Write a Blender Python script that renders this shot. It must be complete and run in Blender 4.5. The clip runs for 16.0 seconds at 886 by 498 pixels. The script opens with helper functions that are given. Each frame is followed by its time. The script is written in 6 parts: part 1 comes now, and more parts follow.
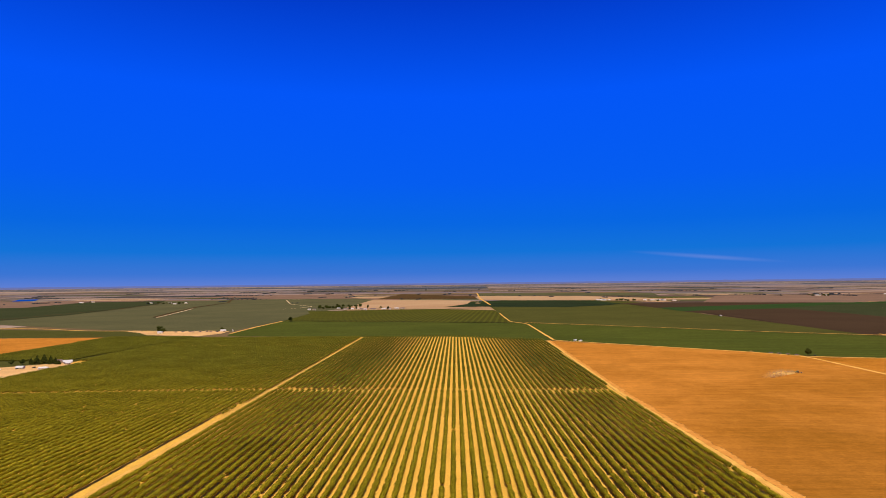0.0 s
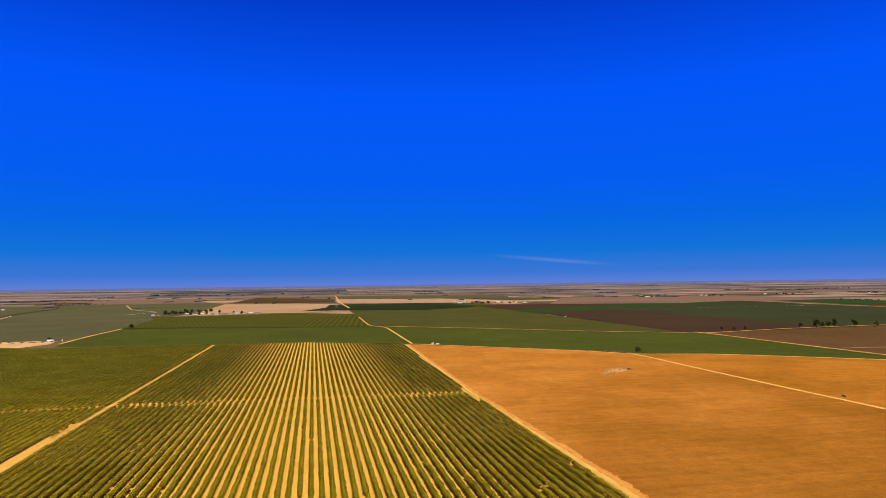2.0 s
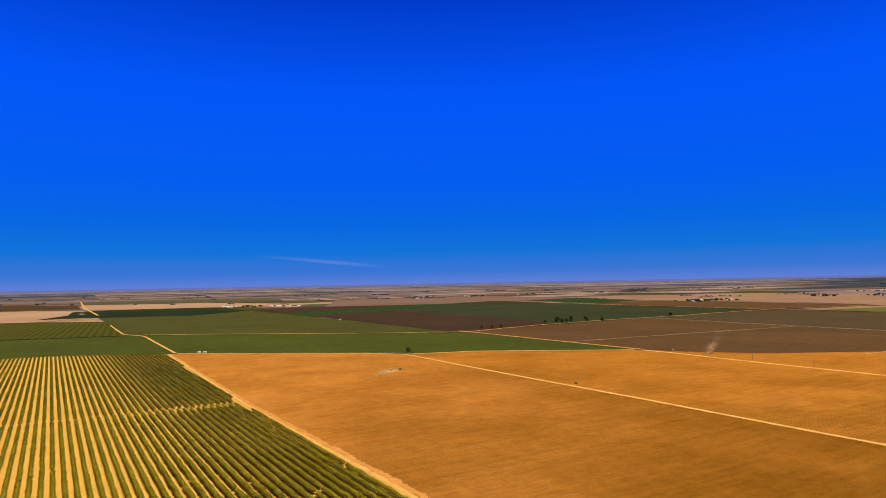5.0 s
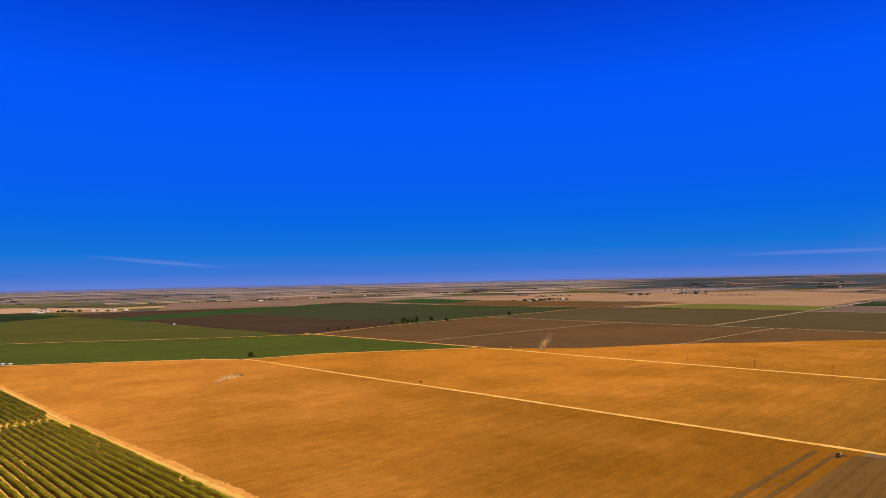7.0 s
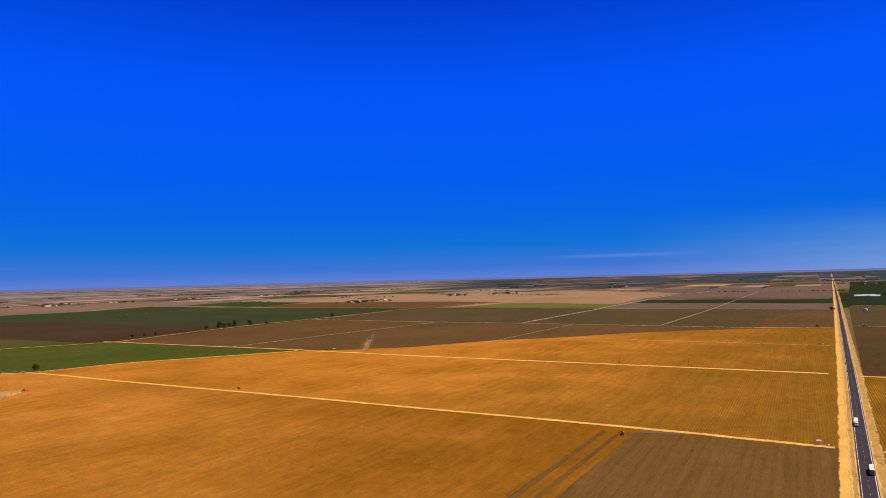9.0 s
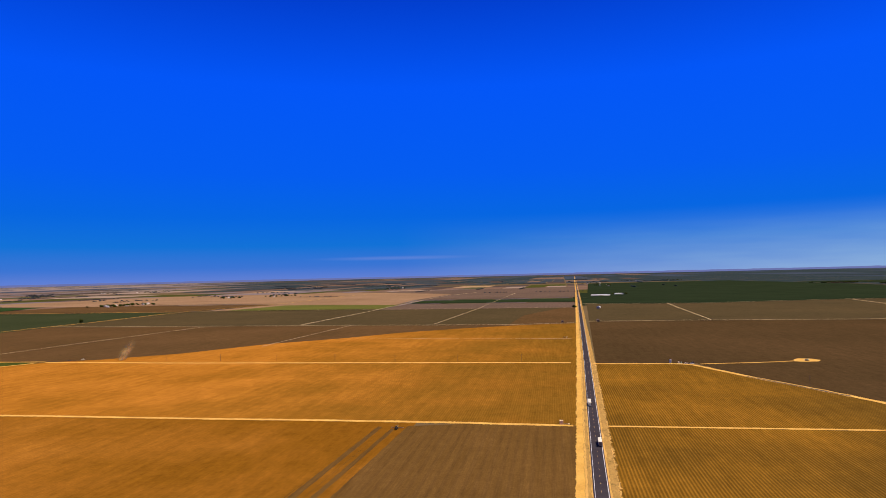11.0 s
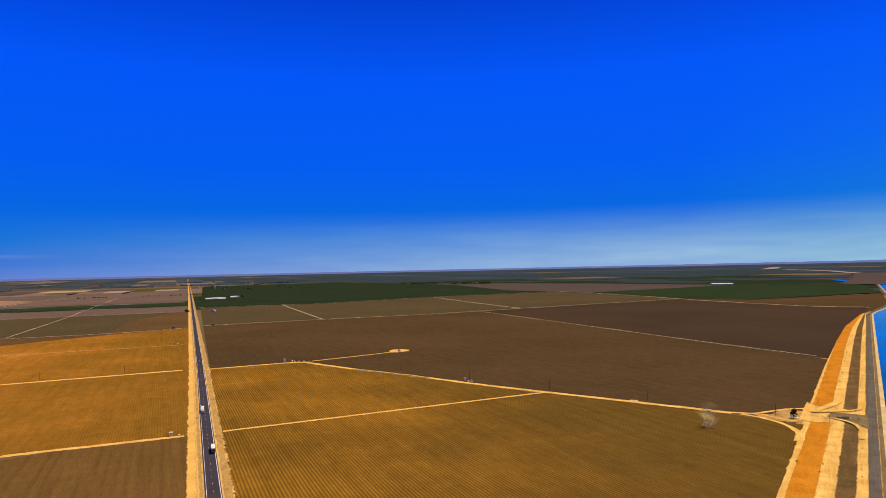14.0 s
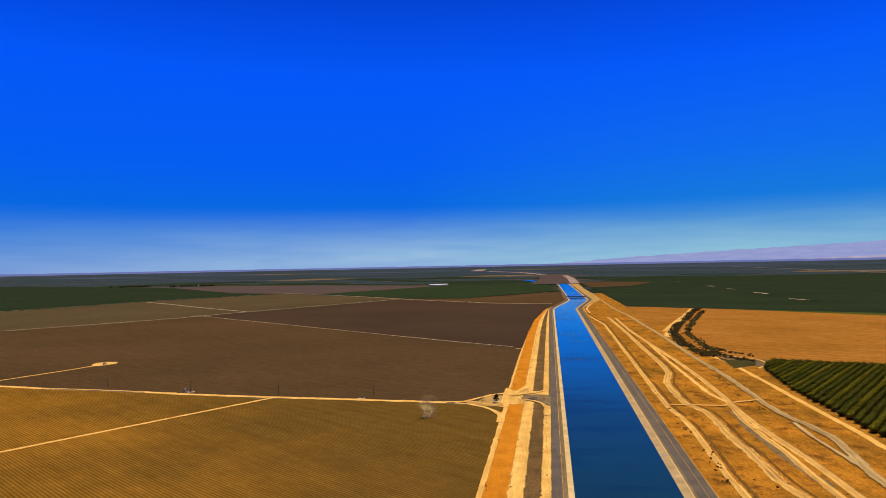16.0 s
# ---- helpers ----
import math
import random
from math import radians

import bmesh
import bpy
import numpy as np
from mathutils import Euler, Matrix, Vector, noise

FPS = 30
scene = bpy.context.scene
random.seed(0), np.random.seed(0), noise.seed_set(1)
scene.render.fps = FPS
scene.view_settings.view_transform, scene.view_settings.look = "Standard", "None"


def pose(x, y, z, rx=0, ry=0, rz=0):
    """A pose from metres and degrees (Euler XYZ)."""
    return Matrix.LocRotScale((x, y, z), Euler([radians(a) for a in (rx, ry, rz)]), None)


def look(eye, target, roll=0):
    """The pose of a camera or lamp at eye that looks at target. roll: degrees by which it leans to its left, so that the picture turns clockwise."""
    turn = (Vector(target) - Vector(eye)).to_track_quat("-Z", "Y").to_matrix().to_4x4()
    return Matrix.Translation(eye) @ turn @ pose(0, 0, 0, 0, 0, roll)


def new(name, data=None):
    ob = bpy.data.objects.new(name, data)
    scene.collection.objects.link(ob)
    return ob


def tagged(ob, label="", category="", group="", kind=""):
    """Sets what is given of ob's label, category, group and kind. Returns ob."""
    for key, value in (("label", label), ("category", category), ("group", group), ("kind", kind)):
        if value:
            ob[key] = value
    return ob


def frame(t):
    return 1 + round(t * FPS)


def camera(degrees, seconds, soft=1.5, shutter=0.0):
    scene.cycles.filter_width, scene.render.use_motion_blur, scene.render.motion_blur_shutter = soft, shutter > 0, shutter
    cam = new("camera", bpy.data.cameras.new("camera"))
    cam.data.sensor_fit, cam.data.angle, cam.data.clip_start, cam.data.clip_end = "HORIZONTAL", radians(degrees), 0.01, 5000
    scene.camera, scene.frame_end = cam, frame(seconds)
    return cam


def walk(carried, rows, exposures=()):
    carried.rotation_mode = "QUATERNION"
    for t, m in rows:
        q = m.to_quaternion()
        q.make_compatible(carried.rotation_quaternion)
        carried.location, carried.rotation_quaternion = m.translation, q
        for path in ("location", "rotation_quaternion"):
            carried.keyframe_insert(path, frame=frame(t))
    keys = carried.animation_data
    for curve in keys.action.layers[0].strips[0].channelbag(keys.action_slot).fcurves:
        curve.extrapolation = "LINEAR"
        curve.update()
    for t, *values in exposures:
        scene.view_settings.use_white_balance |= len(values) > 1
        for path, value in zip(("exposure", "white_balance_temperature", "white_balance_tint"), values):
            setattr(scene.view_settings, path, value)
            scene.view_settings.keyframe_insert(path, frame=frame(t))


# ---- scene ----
cam = camera(70.45, 16.0, soft=0.9)


def view(x, y, z, heading, up, lean):
    """A camera pose: heading clockwise from north (+y), up and lean to the right, in degrees."""
    return pose(x, y, z) @ pose(0, 0, 0, 90 + up, 0, -heading) @ pose(0, 0, 0, 0, 0, -lean)


walk(cam, [
    (0.0, view(0.0, 0.0, 123.0, -3.72, 3.22, 0.63)),
    (0.5, view(-0.0, -1.9, 124.7, -0.63, 3.24, 0.64)),
    (1.0, view(-0.2, -3.7, 126.3, 2.51, 3.25, 0.66)),
    (1.5, view(-0.4, -5.5, 127.6, 5.77, 3.27, 0.76)),
    (2.0, view(-0.8, -7.2, 128.8, 9.06, 3.26, 0.75)),
    (2.5, view(-1.3, -8.8, 129.8, 12.40, 3.25, 0.79)),
    (3.0, view(-1.9, -10.4, 130.7, 15.81, 3.22, 0.90)),
    (3.5, view(-2.6, -11.9, 131.4, 19.17, 3.18, 0.88)),
    (4.0, view(-3.3, -13.3, 131.9, 22.59, 3.16, 0.93)),
    (6.5, view(-7.9, -19.1, 133.2, 39.72, 3.01, 1.22)),
    (7.0, view(-8.9, -20.0, 133.2, 43.27, 2.96, 1.25)),
    (7.5, view(-9.9, -20.8, 133.1, 46.83, 2.92, 1.26)),
    (8.0, view(-11.0, -21.5, 133.0, 50.70, 2.88, 1.37)),
    (8.5, view(-12.0, -22.1, 132.8, 54.87, 2.81, 1.43)),
    (11.0, view(-16.7, -23.8, 131.8, 79.18, 2.43, 1.31)),
    (11.5, view(-17.5, -23.8, 131.6, 84.74, 2.33, 1.27)),
    (12.0, view(-18.2, -23.7, 131.4, 90.41, 2.25, 1.36)),
    (12.5, view(-18.9, -23.5, 131.3, 96.00, 2.18, 1.41)),
    (13.0, view(-19.4, -23.2, 131.3, 101.62, 2.10, 1.37)),
    (13.5, view(-19.8, -22.8, 131.3, 107.31, 2.00, 1.27)),
    (14.0, view(-20.2, -22.3, 131.4, 113.13, 1.89, 1.27)),
    (14.5, view(-20.4, -21.6, 131.5, 119.09, 1.81, 1.24)),
    (15.0, view(-20.5, -20.8, 131.8, 125.08, 1.73, 1.22)),
    (15.5, view(-20.4, -20.0, 132.1, 131.07, 1.63, 1.15)),
    (16.0, view(-20.2, -18.9, 132.6, 137.52, 1.53, 1.12)),
])

# ---- world, sun, exposure ----
SUN_BEARING, SUN_UP = 171.0, 64.0          # degrees clockwise from north, and above the horizon
world = bpy.data.worlds.new("sky")
scene.world = world
world.use_nodes = True
wt = world.node_tree
wt.nodes.clear()


def link(tree, a, b):
    tree.links.new(a, b)


sky = wt.nodes.new("ShaderNodeTexSky")
sky.sky_type = "NISHITA"
sky.sun_disc = False
sky.sun_elevation = radians(SUN_UP)
sky.sun_rotation = radians(SUN_BEARING)
sky.altitude = 200
sky.air_density, sky.dust_density, sky.ozone_density = 1.0, 0.6, 3.0
tint = wt.nodes.new("ShaderNodeMix")
tint.data_type, tint.blend_type = "RGBA", "MULTIPLY"
tint.inputs[0].default_value = 1.0
coord = wt.nodes.new("ShaderNodeTexCoord")
sep = wt.nodes.new("ShaderNodeSeparateXYZ")
link(wt, coord.outputs["Generated"], sep.inputs[0])
ramp = wt.nodes.new("ShaderNodeValToRGB")
link(wt, sep.outputs["Z"], ramp.inputs[0])
# deep polarised blue overhead, paler towards the horizon
stops = [(0.0, (0.125, 0.215, 0.67)), (0.018, (0.045, 0.172, 0.67)), (0.05, (0.004, 0.160, 0.69)), (0.095, (0.0, 0.125, 0.77)), (0.16, (0.0, 0.103, 0.89)),
         (0.29, (0.0, 0.090, 0.96)), (0.42, (0.0, 0.040, 0.60)), (0.6, (0.02, 0.055, 0.40)), (1.0, (0.06, 0.10, 0.36))]
while len(ramp.color_ramp.elements) < len(stops):
    ramp.color_ramp.elements.new(0.5)
for e, (p, c) in zip(ramp.color_ramp.elements, stops):
    e.position, e.color = p, (*c, 1)
mixs = wt.nodes.new("ShaderNodeMix")
mixs.data_type, mixs.blend_type = "RGBA", "MIX"
mixs.inputs[0].default_value = 0.94
bright = wt.nodes.new("ShaderNodeVectorMath")
bright.operation = "SCALE"
bright.inputs[3].default_value = 0.1
link(wt, sky.outputs[0], bright.inputs[0])
link(wt, bright.outputs[0], tint.inputs[6])
tint.inputs[7].default_value = (0.10, 0.55, 1.0, 1)
link(wt, tint.outputs[2], mixs.inputs[6])
# whitish haze low over the horizon on the sun's side, and thin uneven cloud streaks
dot = wt.nodes.new("ShaderNodeVectorMath")
dot.operation = "DOT_PRODUCT"
dot.inputs[1].default_value = (math.sin(radians(SUN_BEARING)), math.cos(radians(SUN_BEARING)), 0)
link(wt, coord.outputs["Generated"], dot.inputs[0])
side = wt.nodes.new("ShaderNodeMapRange")
side.inputs[1].default_value, side.inputs[2].default_value = -0.1, 0.95
side.inputs[3].default_value, side.inputs[4].default_value = 0.0, 1.0
link(wt, dot.outputs["Value"], side.inputs[0])
low = wt.nodes.new("ShaderNodeMapRange")
low.interpolation_type = "SMOOTHSTEP"
low.inputs[1].default_value, low.inputs[2].default_value = 0.098, 0.0
low.inputs[3].default_value, low.inputs[4].default_value = 0.0, 1.0
link(wt, sep.outputs["Z"], low.inputs[0])
amount = wt.nodes.new("ShaderNodeMath")
amount.operation = "MULTIPLY"
link(wt, side.outputs[0], amount.inputs[0])
link(wt, low.outputs[0], amount.inputs[1])
stretch = wt.nodes.new("ShaderNodeMapping")
stretch.inputs["Scale"].default_value = (6, 6, 60)
link(wt, coord.outputs["Generated"], stretch.inputs[0])
wisp = wt.nodes.new("ShaderNodeTexNoise")
wisp.inputs["Scale"].default_value = 1.0
wisp.inputs["Detail"].default_value = 5
link(wt, stretch.outputs[0], wisp.inputs["Vector"])
wr = wt.nodes.new("ShaderNodeMapRange")
wr.inputs[1].default_value, wr.inputs[2].default_value = 0.3, 0.75
wr.inputs[3].default_value, wr.inputs[4].default_value = 0.75, 1.15
link(wt, wisp.outputs[0], wr.inputs[0])
amount2 = wt.nodes.new("ShaderNodeMath")
amount2.operation = "MULTIPLY"
amount2.use_clamp = True
link(wt, amount.outputs[0], amount2.inputs[0])
link(wt, wr.outputs[0], amount2.inputs[1])
haze = wt.nodes.new("ShaderNodeMix")
haze.data_type = "RGBA"
link(wt, amount2.outputs[0], haze.inputs[0])
link(wt, ramp.outputs[0], haze.inputs[6])
haze.inputs[7].default_value = (0.36, 0.56, 0.76, 1)
sky_colour = haze.outputs[2]
upper = wt.nodes.new("ShaderNodeMapRange")
upper.inputs[1].default_value, upper.inputs[2].default_value = 0.30, 0.02
upper.inputs[3].default_value, upper.inputs[4].default_value = 0.0, 0.26
link(wt, sep.outputs["Z"], upper.inputs[0])
cyan = wt.nodes.new("ShaderNodeMath")
cyan.operation = "MULTIPLY"
cyan.use_clamp = True
sunward = wt.nodes.new("ShaderNodeMapRange")
sunward.inputs[1].default_value, sunward.inputs[2].default_value = 0.80, 1.0
link(wt, dot.outputs["Value"], sunward.inputs[0])
link(wt, sunward.outputs[0], cyan.inputs[0])
link(wt, upper.outputs[0], cyan.inputs[1])
airy = wt.nodes.new("ShaderNodeMix")
airy.data_type = "RGBA"
link(wt, cyan.outputs[0], airy.inputs[0])
link(wt, sky_colour, airy.inputs[6])
airy.inputs[7].default_value = (0.03, 0.42, 0.50, 1)
sky_colour = airy.outputs[2]
# two thin streaks of cloud low in the sky: bearing, height, half width, half thickness, strength
for bearing, high, wide, thick, strength in ((19.0, 2.1, 7.0, 0.26, 0.19), (75.0, 1.7, 9.0, 0.26, 0.19)):
    turned = wt.nodes.new("ShaderNodeMapping")
    turned.vector_type = "TEXTURE"
    turned.inputs["Location"].default_value = (math.sin(radians(bearing)) * math.cos(radians(high)), math.cos(radians(bearing)) * math.cos(radians(high)), math.sin(radians(high)))
    turned.inputs["Rotation"].default_value = (0, radians(5.5) if bearing < 40 else 0, radians(-bearing))
    turned.inputs["Scale"].default_value = (radians(wide), radians(wide), radians(thick))
    link(wt, coord.outputs["Generated"], turned.inputs[0])
    away = wt.nodes.new("ShaderNodeVectorMath")
    away.operation = "LENGTH"
    link(wt, turned.outputs[0], away.inputs[0])
    soft_edge = wt.nodes.new("ShaderNodeMapRange")
    soft_edge.interpolation_type = "SMOOTHSTEP"
    for i, v in enumerate((1.0, 0.0, 0.0, strength)):
        soft_edge.inputs[i + 1].default_value = v
    link(wt, away.outputs["Value"], soft_edge.inputs[0])
    torn = wt.nodes.new("ShaderNodeMath")
    torn.operation = "MULTIPLY"
    link(wt, soft_edge.outputs[0], torn.inputs[0])
    link(wt, wr.outputs[0], torn.inputs[1])
    lay = wt.nodes.new("ShaderNodeMix")
    lay.data_type = "RGBA"
    link(wt, torn.outputs[0], lay.inputs[0])
    link(wt, sky_colour, lay.inputs[6])
    lay.inputs[7].default_value = (0.42, 0.42, 0.78, 1)
    sky_colour = lay.outputs[2]
link(wt, sky_colour, mixs.inputs[7])
bg = wt.nodes.new("ShaderNodeBackground")
bg.inputs[1].default_value = 1.0
link(wt, mixs.outputs[2], bg.inputs[0])
wout = wt.nodes.new("ShaderNodeOutputWorld")
link(wt, bg.outputs[0], wout.inputs[0])

sun = new("sun", bpy.data.lights.new("sun", "SUN"))
sun.data.energy, sun.data.angle, sun.data.color = 5.0, radians(0.55), (1.0, 0.93, 0.80)
b, e = radians(SUN_BEARING), radians(SUN_UP)
sun.matrix_world = look((0, 0, 500), Vector((0, 0, 500)) - Vector((math.sin(b) * math.cos(e), math.cos(b) * math.cos(e), math.sin(e))))
scene.view_settings.exposure = 0.0

# ---- materials ----


def base_mat(name, rough=0.9, spec=0.15):
    m = bpy.data.materials.new(name)
    m.use_nodes = True
    n = m.node_tree.nodes["Principled BSDF"]
    n.inputs["Roughness"].default_value = rough
    n.inputs["Specular IOR Level"].default_value = spec
    return m, m.node_tree, n


def noise_node(tree, vec, scale, detail=4.0, rough=0.55):
    n = tree.nodes.new("ShaderNodeTexNoise")
    n.inputs["Scale"].default_value = scale
    n.inputs["Detail"].default_value = detail
    n.inputs["Roughness"].default_value = rough
    link(tree, vec, n.inputs["Vector"])
    return n.outputs[0]


def span(tree, v, a, b, c, d):
    n = tree.nodes.new("ShaderNodeMapRange")
    for i, x in enumerate((a, b, c, d)):
        n.inputs[i + 1].default_value = x
    link(tree, v, n.inputs[0])
    return n.outputs[0]


def blend(tree, fac, a, b, mode="MIX"):
    n = tree.nodes.new("ShaderNodeMix")
    n.data_type, n.blend_type = "RGBA", mode
    for sock, v in ((n.inputs[0], fac), (n.inputs[6], a), (n.inputs[7], b)):
        if isinstance(v, bpy.types.NodeSocket):
            link(tree, v, sock)
        else:
            sock.default_value = v
    return n.outputs[2]


def soil(name, light, dark, rows=None, grain=0.5, streak=None, patch=0.006, weeds=None, rough=0.95, light_drift=None, speck=0.16, frayed=0.0, mottle=0.0):
    """Ground cover. frayed = share of a band's half width over which its edge breaks up into the soil beside it. rows = (bearing, spacing, strength, colour of the furrow); streak = (bearing, stretch, strength); weeds = (colour, amount)."""
    m, t, n = base_mat(name, rough, 0.0)
    uv = t.nodes.new("ShaderNodeUVMap")
    uv.uv_map = "plan"
    vec = uv.outputs[0]
    big = span(t, noise_node(t, vec, patch, 5, 0.6), 0.3, 0.7, 0, 1)
    col = blend(t, big, light, dark)
    small = span(t, noise_node(t, vec, grain, 4, 0.7), 0.25, 0.75, 1 - speck, 1 + speck)
    if light_drift:
        # slow change of soil and of its backlit look, put into the colour: (bearing towards which it turns, start, end,
        # colour)
        mp = t.nodes.new("ShaderNodeVectorMath")
        mp.operation = "DOT_PRODUCT"
        mp.inputs[1].default_value = (math.sin(radians(light_drift[0])), math.cos(radians(light_drift[0])), 0)
        link(t, vec, mp.inputs[0])
        wave = span(t, noise_node(t, vec, 0.006, 4, 0.6), 0.2, 0.8, -0.45, 0.45)
        ad = t.nodes.new("ShaderNodeMath")
        ad.operation = "ADD"
        ad.use_clamp = True
        link(t, span(t, mp.outputs["Value"], light_drift[1], light_drift[2], 0, 1), ad.inputs[0])
        link(t, wave, ad.inputs[1])
        col = blend(t, ad.outputs[0], col, light_drift[3])
    if weeds:
        w = span(t, noise_node(t, vec, 0.045, 6, 0.72), 0.62 - weeds[1], 0.74 - weeds[1], 0, 0.85)
        col = blend(t, w, col, weeds[0])
    if streak:
        mp = t.nodes.new("ShaderNodeMapping")
        mp.vector_type = "TEXTURE"
        mp.inputs["Rotation"].default_value = (0, 0, radians(90 - streak[0]))
        mp.inputs["Scale"].default_value = (streak[1], 1.0, 1)
        link(t, vec, mp.inputs[0])
        s1 = span(t, noise_node(t, mp.outputs[0], 0.12, 5, 0.65), 0.3, 0.7, 1 - streak[2], 1 + streak[2])
        s2 = span(t, noise_node(t, mp.outputs[0], 0.9, 4, 0.7), 0.3, 0.7, 1 - streak[2] * 0.9, 1 + streak[2] * 0.9)
        both = t.nodes.new("ShaderNodeMath")
        both.operation = "MULTIPLY"
        link(t, s1, both.inputs[0])
        link(t, s2, both.inputs[1])
        s = both.outputs[0]
        v = t.nodes.new("ShaderNodeVectorMath")
        v.operation = "SCALE"
        link(t, col, v.inputs[0])
        link(t, s, v.inputs[3])
        col = v.outputs[0]
    if mottle:
        # clods, damp spots and old wheel marks a few metres across
        spots = span(t, noise_node(t, vec, 0.075, 7, 0.72), 0.32, 0.68, 1 - mottle, 1 + mottle)
        v = t.nodes.new("ShaderNodeVectorMath")
        v.operation = "SCALE"
        link(t, col, v.inputs[0])
        link(t, spots, v.inputs[3])
        col = v.outputs[0]
    height = small
    if rows:
        mp = t.nodes.new("ShaderNodeMapping")
        mp.inputs["Rotation"].default_value = (0, 0, radians(rows[0]))
        link(t, vec, mp.inputs[0])
        wob = t.nodes.new("ShaderNodeTexWave")
        wob.wave_type, wob.bands_direction, wob.wave_profile = "BANDS", "X", "SIN"
        wob.inputs["Scale"].default_value = 2 * math.pi / (20 * rows[1])
        wob.inputs["Distortion"].default_value = 0.1
        wob.inputs["Detail"].default_value = 2
        wob.inputs["Detail Scale"].default_value = 0.6
        link(t, mp.outputs[0], wob.inputs["Vector"])
        r = span(t, wob.outputs["Fac"], 0.15, 0.65, 0, rows[2])
        keep = span(t, noise_node(t, vec, 0.012, 3), 0.3, 0.65, 0.72, 1.0)
        mul = t.nodes.new("ShaderNodeMath")
        mul.operation = "MULTIPLY"
        link(t, r, mul.inputs[0])
        link(t, keep, mul.inputs[1])
        col = blend(t, mul.outputs[0], col, rows[3])
    v = t.nodes.new("ShaderNodeVectorMath")
    v.operation = "SCALE"
    link(t, col, v.inputs[0])
    link(t, small, v.inputs[3])
    link(t, v.outputs[0], n.inputs["Base Color"])
    bump = t.nodes.new("ShaderNodeBump")
    bump.inputs["Strength"].default_value = 0.5
    bump.inputs["Distance"].default_value = 0.15
    link(t, height, bump.inputs["Height"])
    link(t, bump.outputs[0], n.inputs["Normal"])
    if frayed:
        side = t.nodes.new("ShaderNodeUVMap")
        side.uv_map = "across"
        cut = t.nodes.new("ShaderNodeSeparateXYZ")
        link(t, side.outputs[0], cut.inputs[0])
        off = t.nodes.new("ShaderNodeMath")
        off.operation = "ABSOLUTE"
        link(t, cut.outputs["X"], off.inputs[0])
        inward = span(t, off.outputs[0], 1.0, 1.0 - frayed, 0.0, 1.0)
        torn = span(t, noise_node(t, vec, 0.22, 6, 0.75), 0.30, 0.70, 0.05, 0.95)
        less = t.nodes.new("ShaderNodeMath")
        less.operation = "SUBTRACT"
        link(t, inward, less.inputs[0])
        link(t, torn, less.inputs[1])
        link(t, span(t, less.outputs[0], -0.10, 0.10, 0.0, 1.0), n.inputs["Alpha"])
    return m


def plain(name, color, rough=0.7, metal=0.0, vary=0.15, scale=1.5, spec=0.3):
    """Paint, metal, bark and such: one colour with grain and dirt."""
    m, t, n = base_mat(name, rough, spec)
    n.inputs["Metallic"].default_value = metal
    co = t.nodes.new("ShaderNodeTexCoord")
    a = span(t, noise_node(t, co.outputs["Object"], scale, 5, 0.65), 0.25, 0.75, 1 - vary, 1 + vary)
    v = t.nodes.new("ShaderNodeVectorMath")
    v.operation = "SCALE"
    v.inputs[0].default_value = color[:3]
    link(t, a, v.inputs[3])
    link(t, v.outputs[0], n.inputs["Base Color"])
    return m


def foliage(name, light, dark, patch=0.02, light_drift=None):
    """Leaves: clump-to-clump and tree-to-tree variation."""
    m, t, n = base_mat(name, 0.75, 0.0)
    geo = t.nodes.new("ShaderNodeNewGeometry")
    info = t.nodes.new("ShaderNodeObjectInfo")
    a = span(t, noise_node(t, geo.outputs["Position"], 0.55, 4, 0.7), 0.3, 0.7, 0, 1)
    col = blend(t, a, dark, light)
    isl = span(t, geo.outputs["Random Per Island"], 0, 1, 0.78, 1.22)
    big = span(t, noise_node(t, geo.outputs["Position"], patch, 3, 0.5), 0.3, 0.7, 0.85, 1.15)
    mul = t.nodes.new("ShaderNodeMath")
    mul.operation = "MULTIPLY"
    link(t, isl, mul.inputs[0])
    link(t, big, mul.inputs[1])
    if light_drift:
        # leaf colour duller towards the north, how the light falls painted in: (start, end, colour)
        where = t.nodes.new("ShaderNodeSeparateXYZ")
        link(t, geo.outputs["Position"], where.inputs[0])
        col = blend(t, span(t, where.outputs["Y"], light_drift[0], light_drift[1], 0, 1), col, blend(t, a, light_drift[3], light_drift[2]))
    v = t.nodes.new("ShaderNodeVectorMath")
    v.operation = "SCALE"
    link(t, col, v.inputs[0])
    link(t, mul.outputs[0], v.inputs[3])
    link(t, v.outputs[0], n.inputs["Base Color"])
    bump = t.nodes.new("ShaderNodeBump")
    bump.inputs["Strength"].default_value = 0.55
    bump.inputs["Distance"].default_value = 0.3
    link(t, noise_node(t, geo.outputs["Position"], 2.2, 4, 0.7), bump.inputs["Height"])
    link(t, bump.outputs[0], n.inputs["Normal"])
    return m


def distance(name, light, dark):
    """Backdrop hills that glow in haze colours, as if seen through many miles of bright air."""
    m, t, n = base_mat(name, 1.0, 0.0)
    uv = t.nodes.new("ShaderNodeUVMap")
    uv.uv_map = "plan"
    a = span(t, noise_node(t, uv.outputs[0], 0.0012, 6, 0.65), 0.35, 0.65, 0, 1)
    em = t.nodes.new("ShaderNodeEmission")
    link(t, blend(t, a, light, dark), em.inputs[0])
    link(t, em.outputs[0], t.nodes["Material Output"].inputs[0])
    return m


